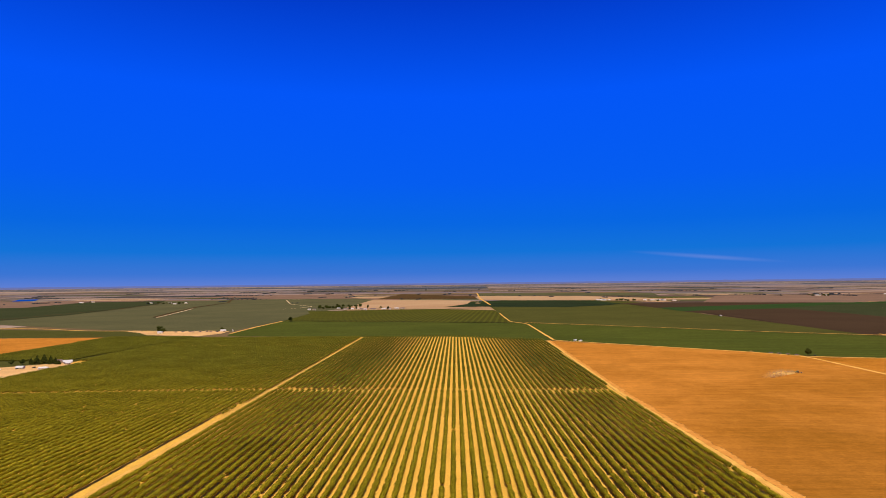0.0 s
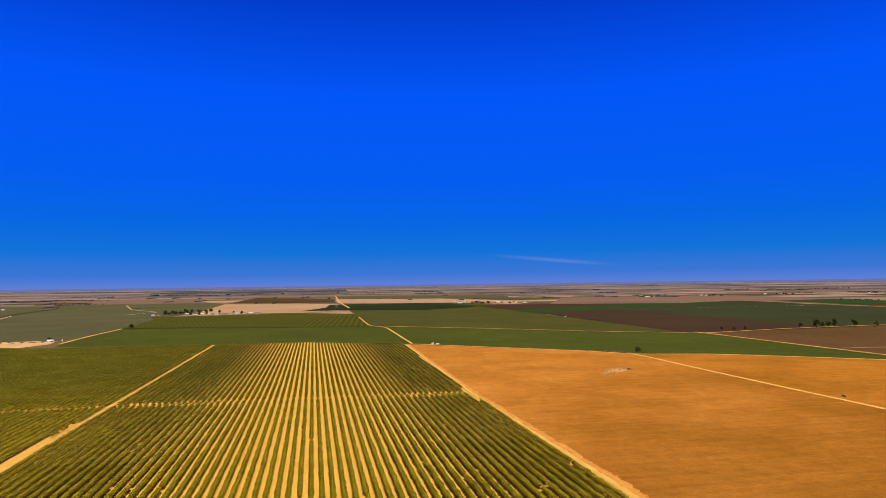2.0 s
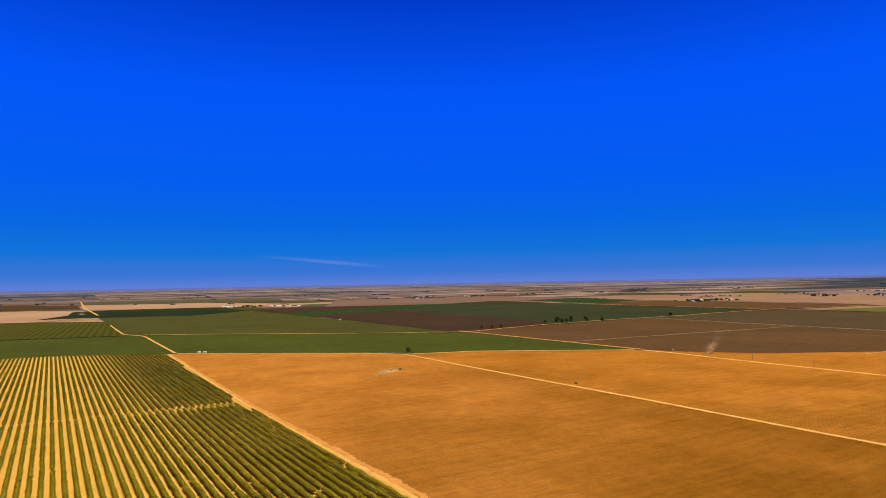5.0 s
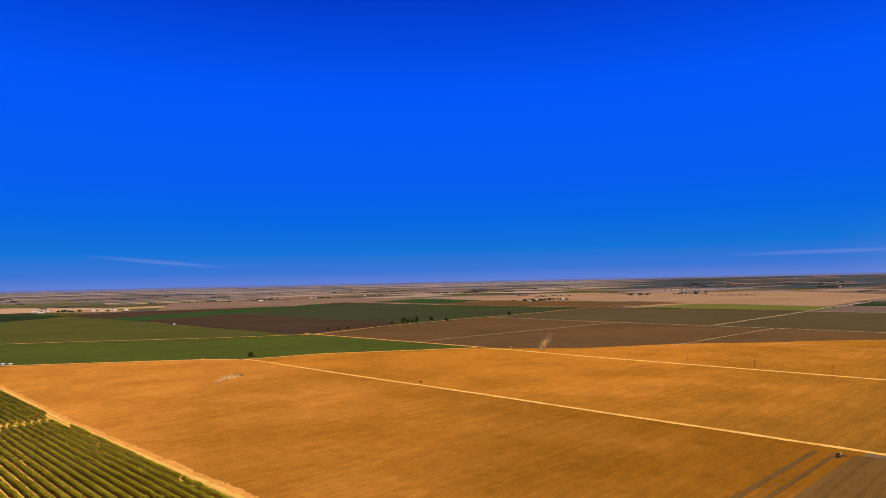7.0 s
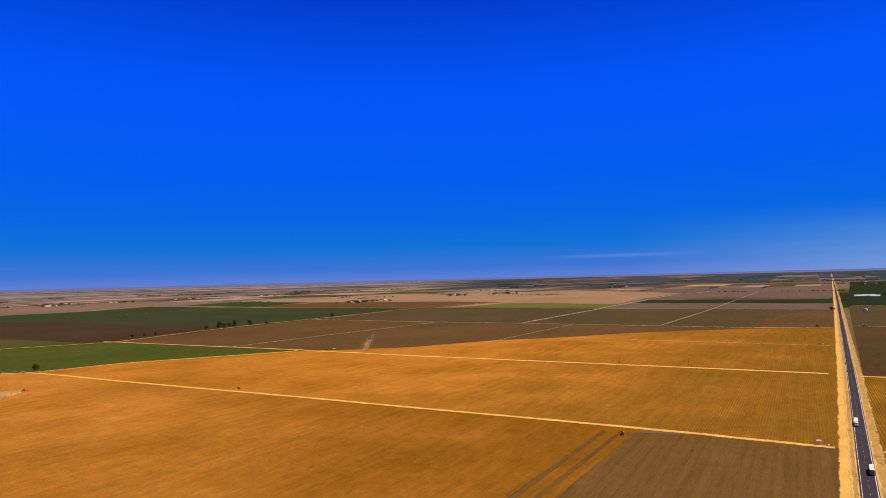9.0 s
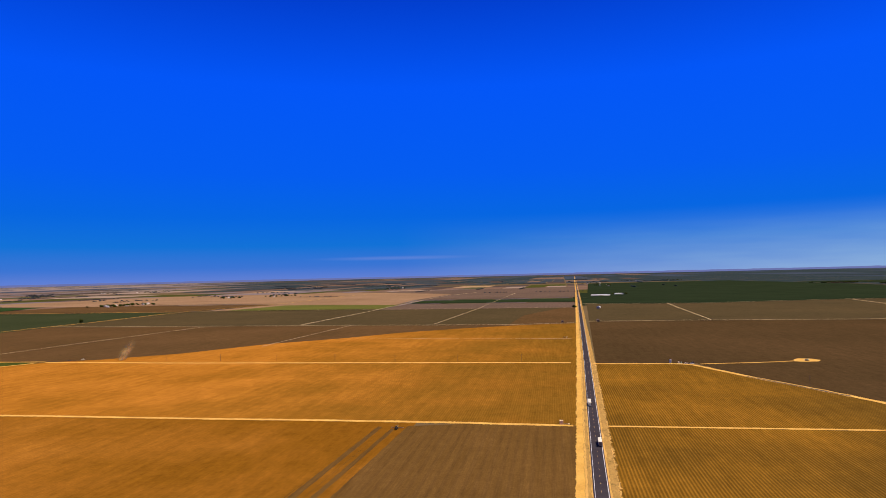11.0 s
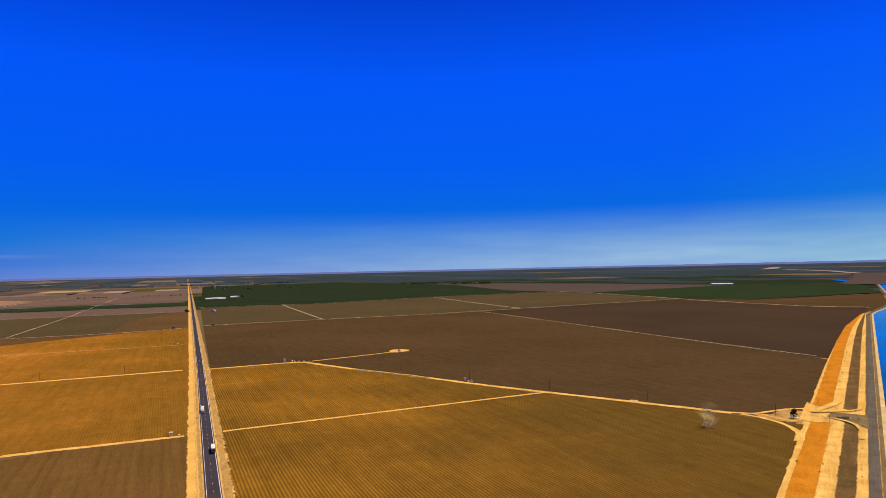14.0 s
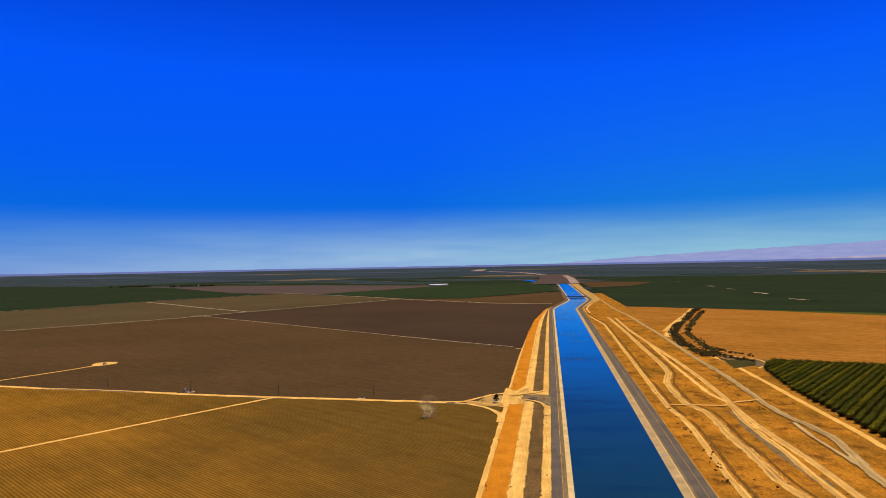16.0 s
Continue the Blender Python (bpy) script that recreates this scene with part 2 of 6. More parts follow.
ALONG_ROAD = 89.0    # furrow bands whose lines follow the highway
M = {}
M["plain"] = soil("dry_plain", (0.17, 0.105, 0.045, 1), (0.11, 0.075, 0.032, 1), patch=0.0011, grain=0.05)
M["sand"] = soil("sandy_track", (0.74, 0.40, 0.085, 1), (0.56, 0.28, 0.050, 1), patch=0.05, grain=0.6, frayed=0.55)
M["paleroad"] = soil("pale_gravel", (0.66, 0.47, 0.24, 1), (0.48, 0.33, 0.15, 1), patch=0.05, grain=0.8, frayed=0.5)
M["orchard_floor"] = soil("orchard_floor", (0.69, 0.37, 0.058, 1), (0.58, 0.305, 0.043, 1), patch=0.02, grain=0.5)
M["orange"] = soil("bare_orange_soil", (0.53, 0.196, 0.028, 1), (0.37, 0.130, 0.015, 1), patch=0.010, grain=0.35, rows=(ALONG_ROAD, 2.6, 0.18, (0.20, 0.075, 0.006, 1)), streak=(ALONG_ROAD, 14, 0.15), light_drift=(130, -330, 250, (0.200, 0.074, 0.006, 1)), mottle=0.16)
M["orange_furrow"] = soil("furrowed_orange_soil", (0.51, 0.182, 0.022, 1), (0.37, 0.130, 0.012, 1), rows=(ALONG_ROAD, 2.3, 0.44, (0.150, 0.056, 0.004, 1)), streak=(ALONG_ROAD, 14, 0.17), light_drift=(180, -480, 30, (0.200, 0.090, 0.011, 1)), mottle=0.16)
M["gold_furrow"] = soil("furrowed_golden_soil", (0.305, 0.130, 0.013, 1), (0.195, 0.086, 0.009, 1), rows=(ALONG_ROAD, 2.3, 0.68, (0.075, 0.037, 0.006, 1)), streak=(ALONG_ROAD, 14, 0.2), light_drift=(195, 10, 240, (0.128, 0.066, 0.012, 1)), mottle=0.13)
M["ochre"] = soil("bare_ochre_soil", (0.330, 0.128, 0.019, 1), (0.235, 0.090, 0.011, 1), patch=0.008, grain=0.35, streak=(86, 16, 0.22), weeds=((0.165, 0.064, 0.010, 1), 0.02), mottle=0.2)
M["tilled"] = soil("fresh_tilled_soil", (0.140, 0.067, 0.017, 1), (0.100, 0.050, 0.013, 1), rows=(ALONG_ROAD, 6.9, 0.22, (0.19, 0.088, 0.016, 1)), streak=(ALONG_ROAD, 16, 0.18), mottle=0.12)
M["brown"] = soil("brown_field", (0.120, 0.060, 0.021, 1), (0.088, 0.046, 0.016, 1), patch=0.003, grain=0.2, streak=(ALONG_ROAD, 8, 0.14), mottle=0.12)
M["umber"] = soil("umber_field", (0.086, 0.046, 0.017, 1), (0.062, 0.035, 0.013, 1), patch=0.003, grain=0.2, streak=(ALONG_ROAD, 8, 0.12), mottle=0.14)
M["drab"] = soil("olive_drab_field", (0.088, 0.056, 0.022, 1), (0.066, 0.045, 0.018, 1), patch=0.003, grain=0.2, streak=(ALONG_ROAD, 8, 0.12), mottle=0.12)
M["dark_brown"] = soil("dark_brown_field", (0.060, 0.034, 0.017, 1), (0.046, 0.027, 0.014, 1), patch=0.003, grain=0.15)
M["green"] = soil("green_crop", (0.074, 0.078, 0.012, 1), (0.054, 0.061, 0.010, 1), patch=0.004, grain=0.12, rows=(ALONG_ROAD, 31, 0.30, (0.042, 0.050, 0.010, 1)), streak=(ALONG_ROAD, 18, 0.2), mottle=0.1)
M["olive"] = soil("olive_crop", (0.076, 0.068, 0.015, 1), (0.056, 0.054, 0.012, 1), patch=0.004, grain=0.12, streak=(ALONG_ROAD, 10, 0.12), mottle=0.1)
M["dark_green"] = soil("dark_green_crop", (0.024, 0.032, 0.013, 1), (0.017, 0.024, 0.010, 1), patch=0.004, grain=0.10, streak=(0, 10, 0.15))
M["rows_green"] = soil("row_crop", (0.085, 0.075, 0.010, 1), (0.070, 0.066, 0.010, 1), rows=(2.7, 20, 0.6, (0.034, 0.034, 0.008, 1)), patch=0.003)
M["drab_green"] = soil("drab_green_crop", (0.043, 0.046, 0.017, 1), (0.033, 0.037, 0.014, 1), patch=0.003, grain=0.10, streak=(ALONG_ROAD, 10, 0.12))
M["strip_green"] = soil("strip_green_crop", (0.032, 0.056, 0.014, 1), (0.024, 0.045, 0.012, 1), patch=0.003, grain=0.10, streak=(ALONG_ROAD, 10, 0.10))
M["lime"] = soil("lime_crop", (0.128, 0.116, 0.022, 1), (0.098, 0.090, 0.020, 1), patch=0.004, grain=0.1)
M["mid_green"] = soil("mid_green_crop", (0.027, 0.037, 0.013, 1), (0.021, 0.030, 0.011, 1), patch=0.004, grain=0.1)
M["tan"] = soil("tan_stubble", (0.42, 0.25, 0.12, 1), (0.34, 0.19, 0.085, 1), patch=0.002, grain=0.08)
M["buff"] = soil("buff_stubble", (0.31, 0.175, 0.085, 1), (0.24, 0.130, 0.062, 1), patch=0.002, grain=0.08, streak=(90, 12, 0.14))
M["mauve"] = soil("dull_rosy_soil", (0.150, 0.090, 0.056, 1), (0.112, 0.069, 0.044, 1), patch=0.002, grain=0.08, streak=(90, 14, 0.14))
M["pink"] = soil("rosy_soil", (0.205, 0.118, 0.070, 1), (0.150, 0.088, 0.054, 1), patch=0.002, grain=0.08, streak=(90, 14, 0.12))
# far covers: the haze of distance is mixed into these base colours
M["lilac"] = soil("far_hazed_plain", (0.215, 0.152, 0.130, 1), (0.135, 0.108, 0.104, 1), patch=0.0008, grain=0.01)
M["far_dark"] = soil("far_hazed_dark_crop", (0.036, 0.047, 0.043, 1), (0.028, 0.038, 0.036, 1), patch=0.0008, grain=0.01)
M["far_brown"] = soil("far_hazed_brown_soil", (0.090, 0.058, 0.040, 1), (0.072, 0.048, 0.036, 1), patch=0.0008, grain=0.01)
M["far_pale"] = soil("far_hazed_stubble", (0.33, 0.22, 0.145, 1), (0.26, 0.175, 0.12, 1), patch=0.0008, grain=0.01)
M["far_blue"] = soil("far_hazed_blue_plain", (0.052, 0.062, 0.078, 1), (0.042, 0.052, 0.068, 1), patch=0.0004, grain=0.01)
# hills take no light: the bright haze before them is their own glow
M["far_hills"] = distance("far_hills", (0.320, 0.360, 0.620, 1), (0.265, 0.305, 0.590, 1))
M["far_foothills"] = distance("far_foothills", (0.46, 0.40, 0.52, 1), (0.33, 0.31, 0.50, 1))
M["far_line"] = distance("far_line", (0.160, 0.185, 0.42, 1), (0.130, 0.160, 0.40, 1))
# far orchards, greyed by haze put into the colour
M["slate"] = soil("far_hazed_orchards", (0.058, 0.062, 0.060, 1), (0.040, 0.046, 0.048, 1), patch=0.0008, grain=0.01)
M["dry_grass"] = soil("dry_grass", (0.43, 0.158, 0.013, 1), (0.20, 0.086, 0.010, 1), patch=0.014, grain=0.6, weeds=((0.120, 0.046, 0.008, 1), 0.11), speck=0.40, streak=(147, 5, 0.24), mottle=0.25)
M["rust_grass"] = soil("rust_grass", (0.58, 0.200, 0.014, 1), (0.40, 0.130, 0.008, 1), patch=0.05, grain=0.7, speck=0.34, streak=(147, 3, 0.12), frayed=0.14)
M["grey_weeds"] = soil("grey_weeds", (0.165, 0.088, 0.027, 1), (0.088, 0.050, 0.016, 1), patch=0.04, grain=0.6, speck=0.30, streak=(147, 8, 0.2), weeds=((0.22, 0.11, 0.020, 1), 0.0), frayed=0.16)
M["verge"] = soil("sandy_verge", (0.70, 0.38, 0.095, 1), (0.52, 0.27, 0.060, 1), patch=0.04, grain=0.5, speck=0.24, weeds=((0.28, 0.155, 0.04, 1), 0.04), frayed=0.3)
M["weedy"] = soil("weedy_sand", (0.50, 0.27, 0.070, 1), (0.34, 0.185, 0.045, 1), patch=0.08, grain=0.8, speck=0.3, weeds=((0.15, 0.090, 0.026, 1), 0.08), frayed=0.7)
M["asphalt"] = soil("asphalt", (0.058, 0.044, 0.044, 1), (0.044, 0.034, 0.036, 1), patch=0.03, grain=1.2, streak=(1, 30, 0.12))
M["old_asphalt"] = soil("worn_asphalt", (0.140, 0.105, 0.066, 1), (0.088, 0.068, 0.046, 1), patch=0.06, grain=0.9, streak=(147, 24, 0.16), frayed=0.12)
M["concrete"] = soil("canal_lining", (0.66, 0.44, 0.18, 1), (0.46, 0.29, 0.10, 1), patch=0.05, grain=0.5, streak=(57, 4, 0.14))
# west lining: stains, and the shade of its slope put into a browner colour
M["shaded_stained_concrete"] = soil("shaded_stained_lining", (0.47, 0.30, 0.12, 1), (0.30, 0.19, 0.072, 1), patch=0.09, grain=0.5, streak=(57, 4, 0.16), weeds=((0.22, 0.13, 0.045, 1), 0.0))
M["bank_sand"] = soil("bank_sand", (0.76, 0.42, 0.095, 1), (0.54, 0.27, 0.048, 1), patch=0.06, grain=0.8, speck=0.22, streak=(147, 16, 0.17), frayed=0.42)
# brown earth darkened to carry shade, for ridges and one orchard floor
M["brown_earth"] = soil("shade_brown_earth", (0.190, 0.088, 0.018, 1), (0.110, 0.050, 0.010, 1), patch=0.06, grain=0.7, speck=0.3, frayed=1.0)
M["ditch_weeds"] = soil("ditch_weeds", (0.066, 0.052, 0.014, 1), (0.036, 0.030, 0.009, 1), patch=0.08, grain=0.6, speck=0.4, weeds=((0.20, 0.100, 0.020, 1), 0.03))
M["slate_weeds"] = soil("slate_weeds", (0.230, 0.145, 0.056, 1), (0.130, 0.085, 0.036, 1), patch=0.06, grain=0.6, speck=0.30, streak=(147, 8, 0.2), frayed=0.3)
M["yard_sand"] = soil("yard_sand", (0.68, 0.38, 0.14, 1), (0.47, 0.26, 0.09, 1), patch=0.02, grain=0.3, speck=0.3, weeds=((0.22, 0.14, 0.06, 1), 0.0))
M["loose_sand"] = soil("loose_sand_margin", (0.64, 0.275, 0.050, 1), (0.50, 0.190, 0.030, 1), patch=0.06, grain=0.6, speck=0.22, frayed=0.9)
M["beige_gravel"] = soil("beige_gravel", (0.47, 0.295, 0.10, 1), (0.31, 0.195, 0.066, 1), patch=0.06, grain=0.8, speck=0.24, streak=(147, 12, 0.16), frayed=0.5)
M["white_line"] = plain("road_paint", (0.72, 0.66, 0.60, 1), 0.8)
M["yellow_line"] = plain("yellow_paint", (0.55, 0.33, 0.08, 1), 0.8)
M["leaf"] = foliage("orchard_leaves", (0.345, 0.250, 0.010, 1), (0.205, 0.158, 0.007, 1), light_drift=(280, 1000, (0.172, 0.148, 0.014, 1), (0.104, 0.094, 0.010, 1)))
# distant trees: bluish haze mixed into the leaf colours
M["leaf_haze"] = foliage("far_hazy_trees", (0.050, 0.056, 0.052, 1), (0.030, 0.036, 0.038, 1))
M["leaf_mid"] = foliage("shaded_orchard_leaves", (0.092, 0.082, 0.007, 1), (0.046, 0.045, 0.006, 1))
M["leaf_fresh"] = foliage("fresh_orchard_leaves", (0.150, 0.118, 0.007, 1), (0.084, 0.070, 0.006, 1))
M["grey_olive"] = soil("grey_olive_field", (0.098, 0.086, 0.034, 1), (0.074, 0.068, 0.028, 1), patch=0.003, grain=0.12, streak=(ALONG_ROAD, 8, 0.1))
M["leaf_dark"] = foliage("dark_leaves", (0.055, 0.060, 0.008, 1), (0.022, 0.026, 0.006, 1))
M["shrub"] = foliage("shrub_leaves", (0.098, 0.062, 0.014, 1), (0.044, 0.029, 0.008, 1))
M["weed_leaf"] = foliage("dry_weed_leaves", (0.30, 0.19, 0.06, 1), (0.14, 0.09, 0.03, 1))
M["bark"] = plain("bark", (0.10, 0.062, 0.035, 1), 0.95)
M["white_paint"] = plain("white_paint", (0.80, 0.69, 0.46, 1), 0.5)
M["cream_wall"] = plain("cream_wall", (0.62, 0.46, 0.25, 1), 0.8)
M["metal_roof"] = plain("metal_roof", (0.58, 0.50, 0.42, 1), 0.6, 0.0)
M["brown_roof"] = plain("brown_roof", (0.16, 0.10, 0.07, 1), 0.85)
M["rubber"] = plain("rubber", (0.02, 0.018, 0.017, 1), 0.9)
M["dark_glass"] = plain("dark_glass", (0.02, 0.025, 0.03, 1), 0.12, 0, 0.05, spec=0.6)
M["steel"] = plain("steel", (0.24, 0.18, 0.10, 1), 0.7, 0.0)
M["dark_steel"] = plain("dark_steel", (0.050, 0.040, 0.030, 1), 0.75, 0.0)
M["tractor_green"] = plain("tractor_green", (0.03, 0.14, 0.06, 1), 0.4)
M["teal"] = plain("teal_paint", (0.12, 0.34, 0.24, 1), 0.5)
M["pole_wood"] = plain("pole_wood", (0.10, 0.06, 0.035, 1), 0.95)
M["concrete_block"] = plain("concrete_block", (0.66, 0.47, 0.22, 1), 0.9)

# ---- the lie of the land ----
EYE, EYE_HEIGHT = Vector((-10, -12)), 131.0
FLAT, RIM = 2600.0, 4700.0


def land(x, y, lift=0.0):
    """The plain is flat near by and lifts gently towards the far rim, which holds the distance."""
    dx, dy = x - EYE.x, y - EYE.y
    r = math.hypot(dx, dy)
    if r <= FLAT:
        return (x, y, lift)
    near = FLAT + (RIM - FLAT) * (1 - FLAT / r)
    k = near / r
    return (EYE.x + dx * k, EYE.y + dy * k, EYE_HEIGHT * (1 - k) + lift * max(k, 0.5))


def over(x, y):
    """Extra lift of far fields and roads above the patchwork of the plain."""
    return 1.3 * min(1.0, max(0.0, (math.hypot(x - EYE.x, y - EYE.y) - 2450) / 250))


def settle(points, reach):
    """How close a sheet lies on those below: near ones close, those that run far out with more room."""
    return 0.45 if max(math.hypot(p[0] - EYE.x, p[1] - EYE.y) for p in points) < reach else 1.0


def shrink(x, y):
    r = math.hypot(x - EYE.x, y - EYE.y)
    return 1.0 if r <= FLAT else (FLAT + (RIM - FLAT) * (1 - FLAT / r)) / r


def mesh_object(name, verts, faces, material, plan=None, smooth=False, across_plan=None):
    me = bpy.data.meshes.new(name)
    me.from_pydata(verts, [], faces)
    if plan is not None:
        layer = me.uv_layers.new(name="plan")
        idx = np.empty(len(me.loops), dtype=np.int32)
        me.loops.foreach_get("vertex_index", idx)
        layer.data.foreach_set("uv", np.asarray(plan, dtype=np.float32)[idx].ravel())
        if across_plan is not None:
            me.uv_layers.new(name="across").data.foreach_set("uv", np.asarray(across_plan, dtype=np.float32)[idx].ravel())
    me.materials.append(material)
    if smooth:
        me.polygons.foreach_set("use_smooth", np.ones(len(me.polygons), dtype=bool))
    me.update()
    return new(name, me)


from mathutils.geometry import delaunay_2d_cdt


def inside(p, poly):
    c = False
    for i in range(len(poly)):
        a, b = poly[i], poly[i - 1]
        if (a[1] > p[1]) != (b[1] > p[1]) and p[0] < (b[0] - a[0]) * (p[1] - a[1]) / (b[1] - a[1]) + a[0]:
            c = not c
    return c


def sheet(name, poly, material, lift, ragged=0.0, cell=None):
    """A field: a polygon of the plan laid on the land."""
    far = max(math.hypot(x - EYE.x, y - EYE.y) for x, y in poly) > FLAT
    edge = []
    for i in range(len(poly)):
        a, b = Vector(poly[i]), Vector(poly[(i + 1) % len(poly)])
        step = 200.0 if far else (6.0 if ragged else 400.0)
        n = max(1, int((b - a).length / step))
        for k in range(n):
            p = a.lerp(b, k / n)
            if ragged:
                q = noise.noise_vector(Vector((p.x * 0.13, p.y * 0.13, 3.0))) + 0.5 * noise.noise_vector(Vector((p.x * 0.45, p.y * 0.45, 7.0)))
                p = p + Vector((q.x, q.y)) * ragged
            edge.append(p)
    pts = list(edge)
    if far:
        xs, ys = [p.x for p in poly2(poly)], [p.y for p in poly2(poly)]
        size = max(max(xs) - min(xs), max(ys) - min(ys))
        step = max(120.0, size / 36)
        x = min(xs) + step / 2
        while x < max(xs):
            y = min(ys) + step / 2
            while y < max(ys):
                if inside((x, y), poly):
                    pts.append(Vector((x, y)))
                y += step
            x += step
    n, close = len(edge), settle(poly, 3050)
    vs, _, fs, *_ = delaunay_2d_cdt(pts, [], [list(range(n))], 1, 0.001)
    ob = mesh_object(name, [land(v.x, v.y, lift * close + over(v.x, v.y)) for v in vs], [list(f) for f in fs], material, [(v.x, v.y) for v in vs])
    return ob


def poly2(poly):
    return [Vector(p) for p in poly]


def ribbon(name, line, width, material, lift, wobble=0.0, step=None):
    """A track of a given width along a line of the plan."""
    pts = []
    for i in range(len(line) - 1):
        a, b = Vector(line[i]), Vector(line[i + 1])
        n = max(1, int((b - a).length / (step or 40)))
        pts += [a.lerp(b, k / n) for k in range(n)]
    pts.append(Vector(line[-1]))
    if len(line) > 2:
        for _ in range(3):
            pts = [pts[0]] + [(pts[i - 1] + pts[i] * 2 + pts[i + 1]) / 4 for i in range(1, len(pts) - 1)] + [pts[-1]]
    vs, pl, fs, ac = [], [], [], []
    close = settle(line, 2700 if lift < 1.0 else 0)
    for i, p in enumerate(pts):
        d = (pts[min(i + 1, len(pts) - 1)] - pts[max(i - 1, 0)]).normalized()
        n = Vector((-d.y, d.x))
        for s in (-1, 1):
            w = width / 2 * (1 + wobble * noise.noise(Vector((p.x * 0.06, p.y * 0.06, s * 5.0))) + wobble * 0.6 * noise.noise(Vector((p.x * 0.3, p.y * 0.3, s * 9.0))))
            q = p + n * s * w
            vs.append(land(q.x, q.y, lift * close + 1.4 * over(q.x, q.y)))
            pl.append((q.x, q.y))
            ac.append((s, 0))
        if i:
            k = 2 * i
            fs.append((k - 2, k, k + 1, k - 1))
    return mesh_object(name, vs, fs, material, pl, across_plan=ac)


# ground: one sheet out to the rim
rings = [0, 60, 150, 300, 500, 800, 1200, 1700, 2200, 2600] + [2600 * 1.06 ** k for k in range(1, 52)]
seg = 180
gv, gp, gf = [], [], []
for i, r in enumerate(rings):
    for k in range(seg if r else 1):
        a = 2 * math.pi * k / seg
        x, y = EYE.x + r * math.sin(a), EYE.y + r * math.cos(a)
        gv.append(land(x, y, -0.05))
        gp.append((x, y))
for k in range(seg):
    gf.append((0, 1 + (k + 1) % seg, 1 + k))
for i in range(1, len(rings) - 1):
    o = 1 + (i - 1) * seg
    for k in range(seg):
        k2 = (k + 1) % seg
        gf.append((o + k, o + k2, o + seg + k2, o + seg + k))
tagged(mesh_object("ground", gv, gf, M["plain"], gp), "dry farmland plain reaching to the horizon", "ground", kind="structure")


layer = [0.0]      # every sheet lies a little above the one before


def field(material, label, poly, lift=0.05, ragged=0.0):
    layer[0] += 0.006
    return tagged(sheet("field", poly, M[material], lift + layer[0], ragged), label, "field", kind="structure")


def track(label, line, width, lift=0.3, material="sand", wobble=0.25, step=None):
    layer[0] += 0.003
    lift = 1.2 if material == "paleroad" and lift < 1.2 else lift
    return tagged(ribbon("dirt_track", line, width, M[material], lift + layer[0], wobble, step), label, "track", kind="structure")


# far distance, from the rim inwards
def patchwork():
    """Square-mile farmland from the middle distance to the rim, one mesh for each kind of cover."""
    prng = random.Random(11)
    cells = {}
    for ring, size, r0, r1 in ((0, 805.0, 2700, 7500), (1, 1609.0, 7500, 16000), (2, 4800.0, 16000, 50000)):
        n = int(r1 / size) + 1
        for i in range(-n, n + 1):
            for j in range(-n, n + 1):
                x0, y0 = i * size + 120, j * size - 60
                cx, cy = x0 + size / 2, y0 + size / 2
                r = math.hypot(cx, cy)
                if not r0 <= r < r1:
                    continue
                bearing = math.degrees(math.atan2(cx, cy)) % 360
                south = 96 < bearing < 260
                # rings further out draw on covers with more haze in their colour
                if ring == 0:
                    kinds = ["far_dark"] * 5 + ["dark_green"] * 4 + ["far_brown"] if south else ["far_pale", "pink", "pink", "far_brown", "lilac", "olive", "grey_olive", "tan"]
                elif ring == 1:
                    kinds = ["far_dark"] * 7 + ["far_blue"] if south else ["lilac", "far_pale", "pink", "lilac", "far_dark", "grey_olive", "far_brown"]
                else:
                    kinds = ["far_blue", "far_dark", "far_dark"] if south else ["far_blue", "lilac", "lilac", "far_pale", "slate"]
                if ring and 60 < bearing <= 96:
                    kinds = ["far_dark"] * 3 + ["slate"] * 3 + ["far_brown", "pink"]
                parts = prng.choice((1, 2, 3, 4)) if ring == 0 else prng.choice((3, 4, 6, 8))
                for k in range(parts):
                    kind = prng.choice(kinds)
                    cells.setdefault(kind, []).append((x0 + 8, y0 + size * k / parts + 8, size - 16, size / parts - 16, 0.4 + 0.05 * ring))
    for kind, rects in cells.items():
        vs, pl, fs = [], [], []
        for x0, y0, w, h, lift in rects:
            o, m = len(vs), 4
            for a in range(m + 1):
                for c in range(m + 1):
                    x, y = x0 + w * a / m, y0 + h * c / m
                    vs.append(land(x, y, lift))
                    pl.append((x, y))
            for a in range(m):
                for c in range(m):
                    k = o + a * (m + 1) + c
                    fs.append((k, k + m + 1, k + m + 2, k + 1))
        tagged(mesh_object("field", vs, fs, M[kind], pl), "patchwork of far fields with haze in their colours", "field", kind="structure")


patchwork()

# north: greens and sand beyond the orchard
field("grey_olive", "grey-green field", [(-4200, 3300), (-1000, 1730), (-700, 1700), (-706, 2164), (-760, 3000), (-740, 3264), (-880, 5000), (-1060, 5440), (-1700, 5480), (-3200, 5000)], 0.3)
field("drab_green", "dark green field by a canal", [(-1853, 2299), (-1866, 2729), (-2291, 4289), (-2749, 5287), (-3200, 4900), (-3000, 3650), (-4500, 3400), (-3500, 2500)], 0.9)
field("pink", "rosy bare strip", [(-2978, 3691), (-2881, 3804), (-3245, 4955), (-3633, 5311), (-3977, 5250), (-6000, 6600), (-6500, 5600), (-4200, 4100)], 1.2)
field("pink", "rosy bare field", [(-1689, 5488), (-2156, 7000), (-1627, 6900), (-1074, 5454)], 1.2)
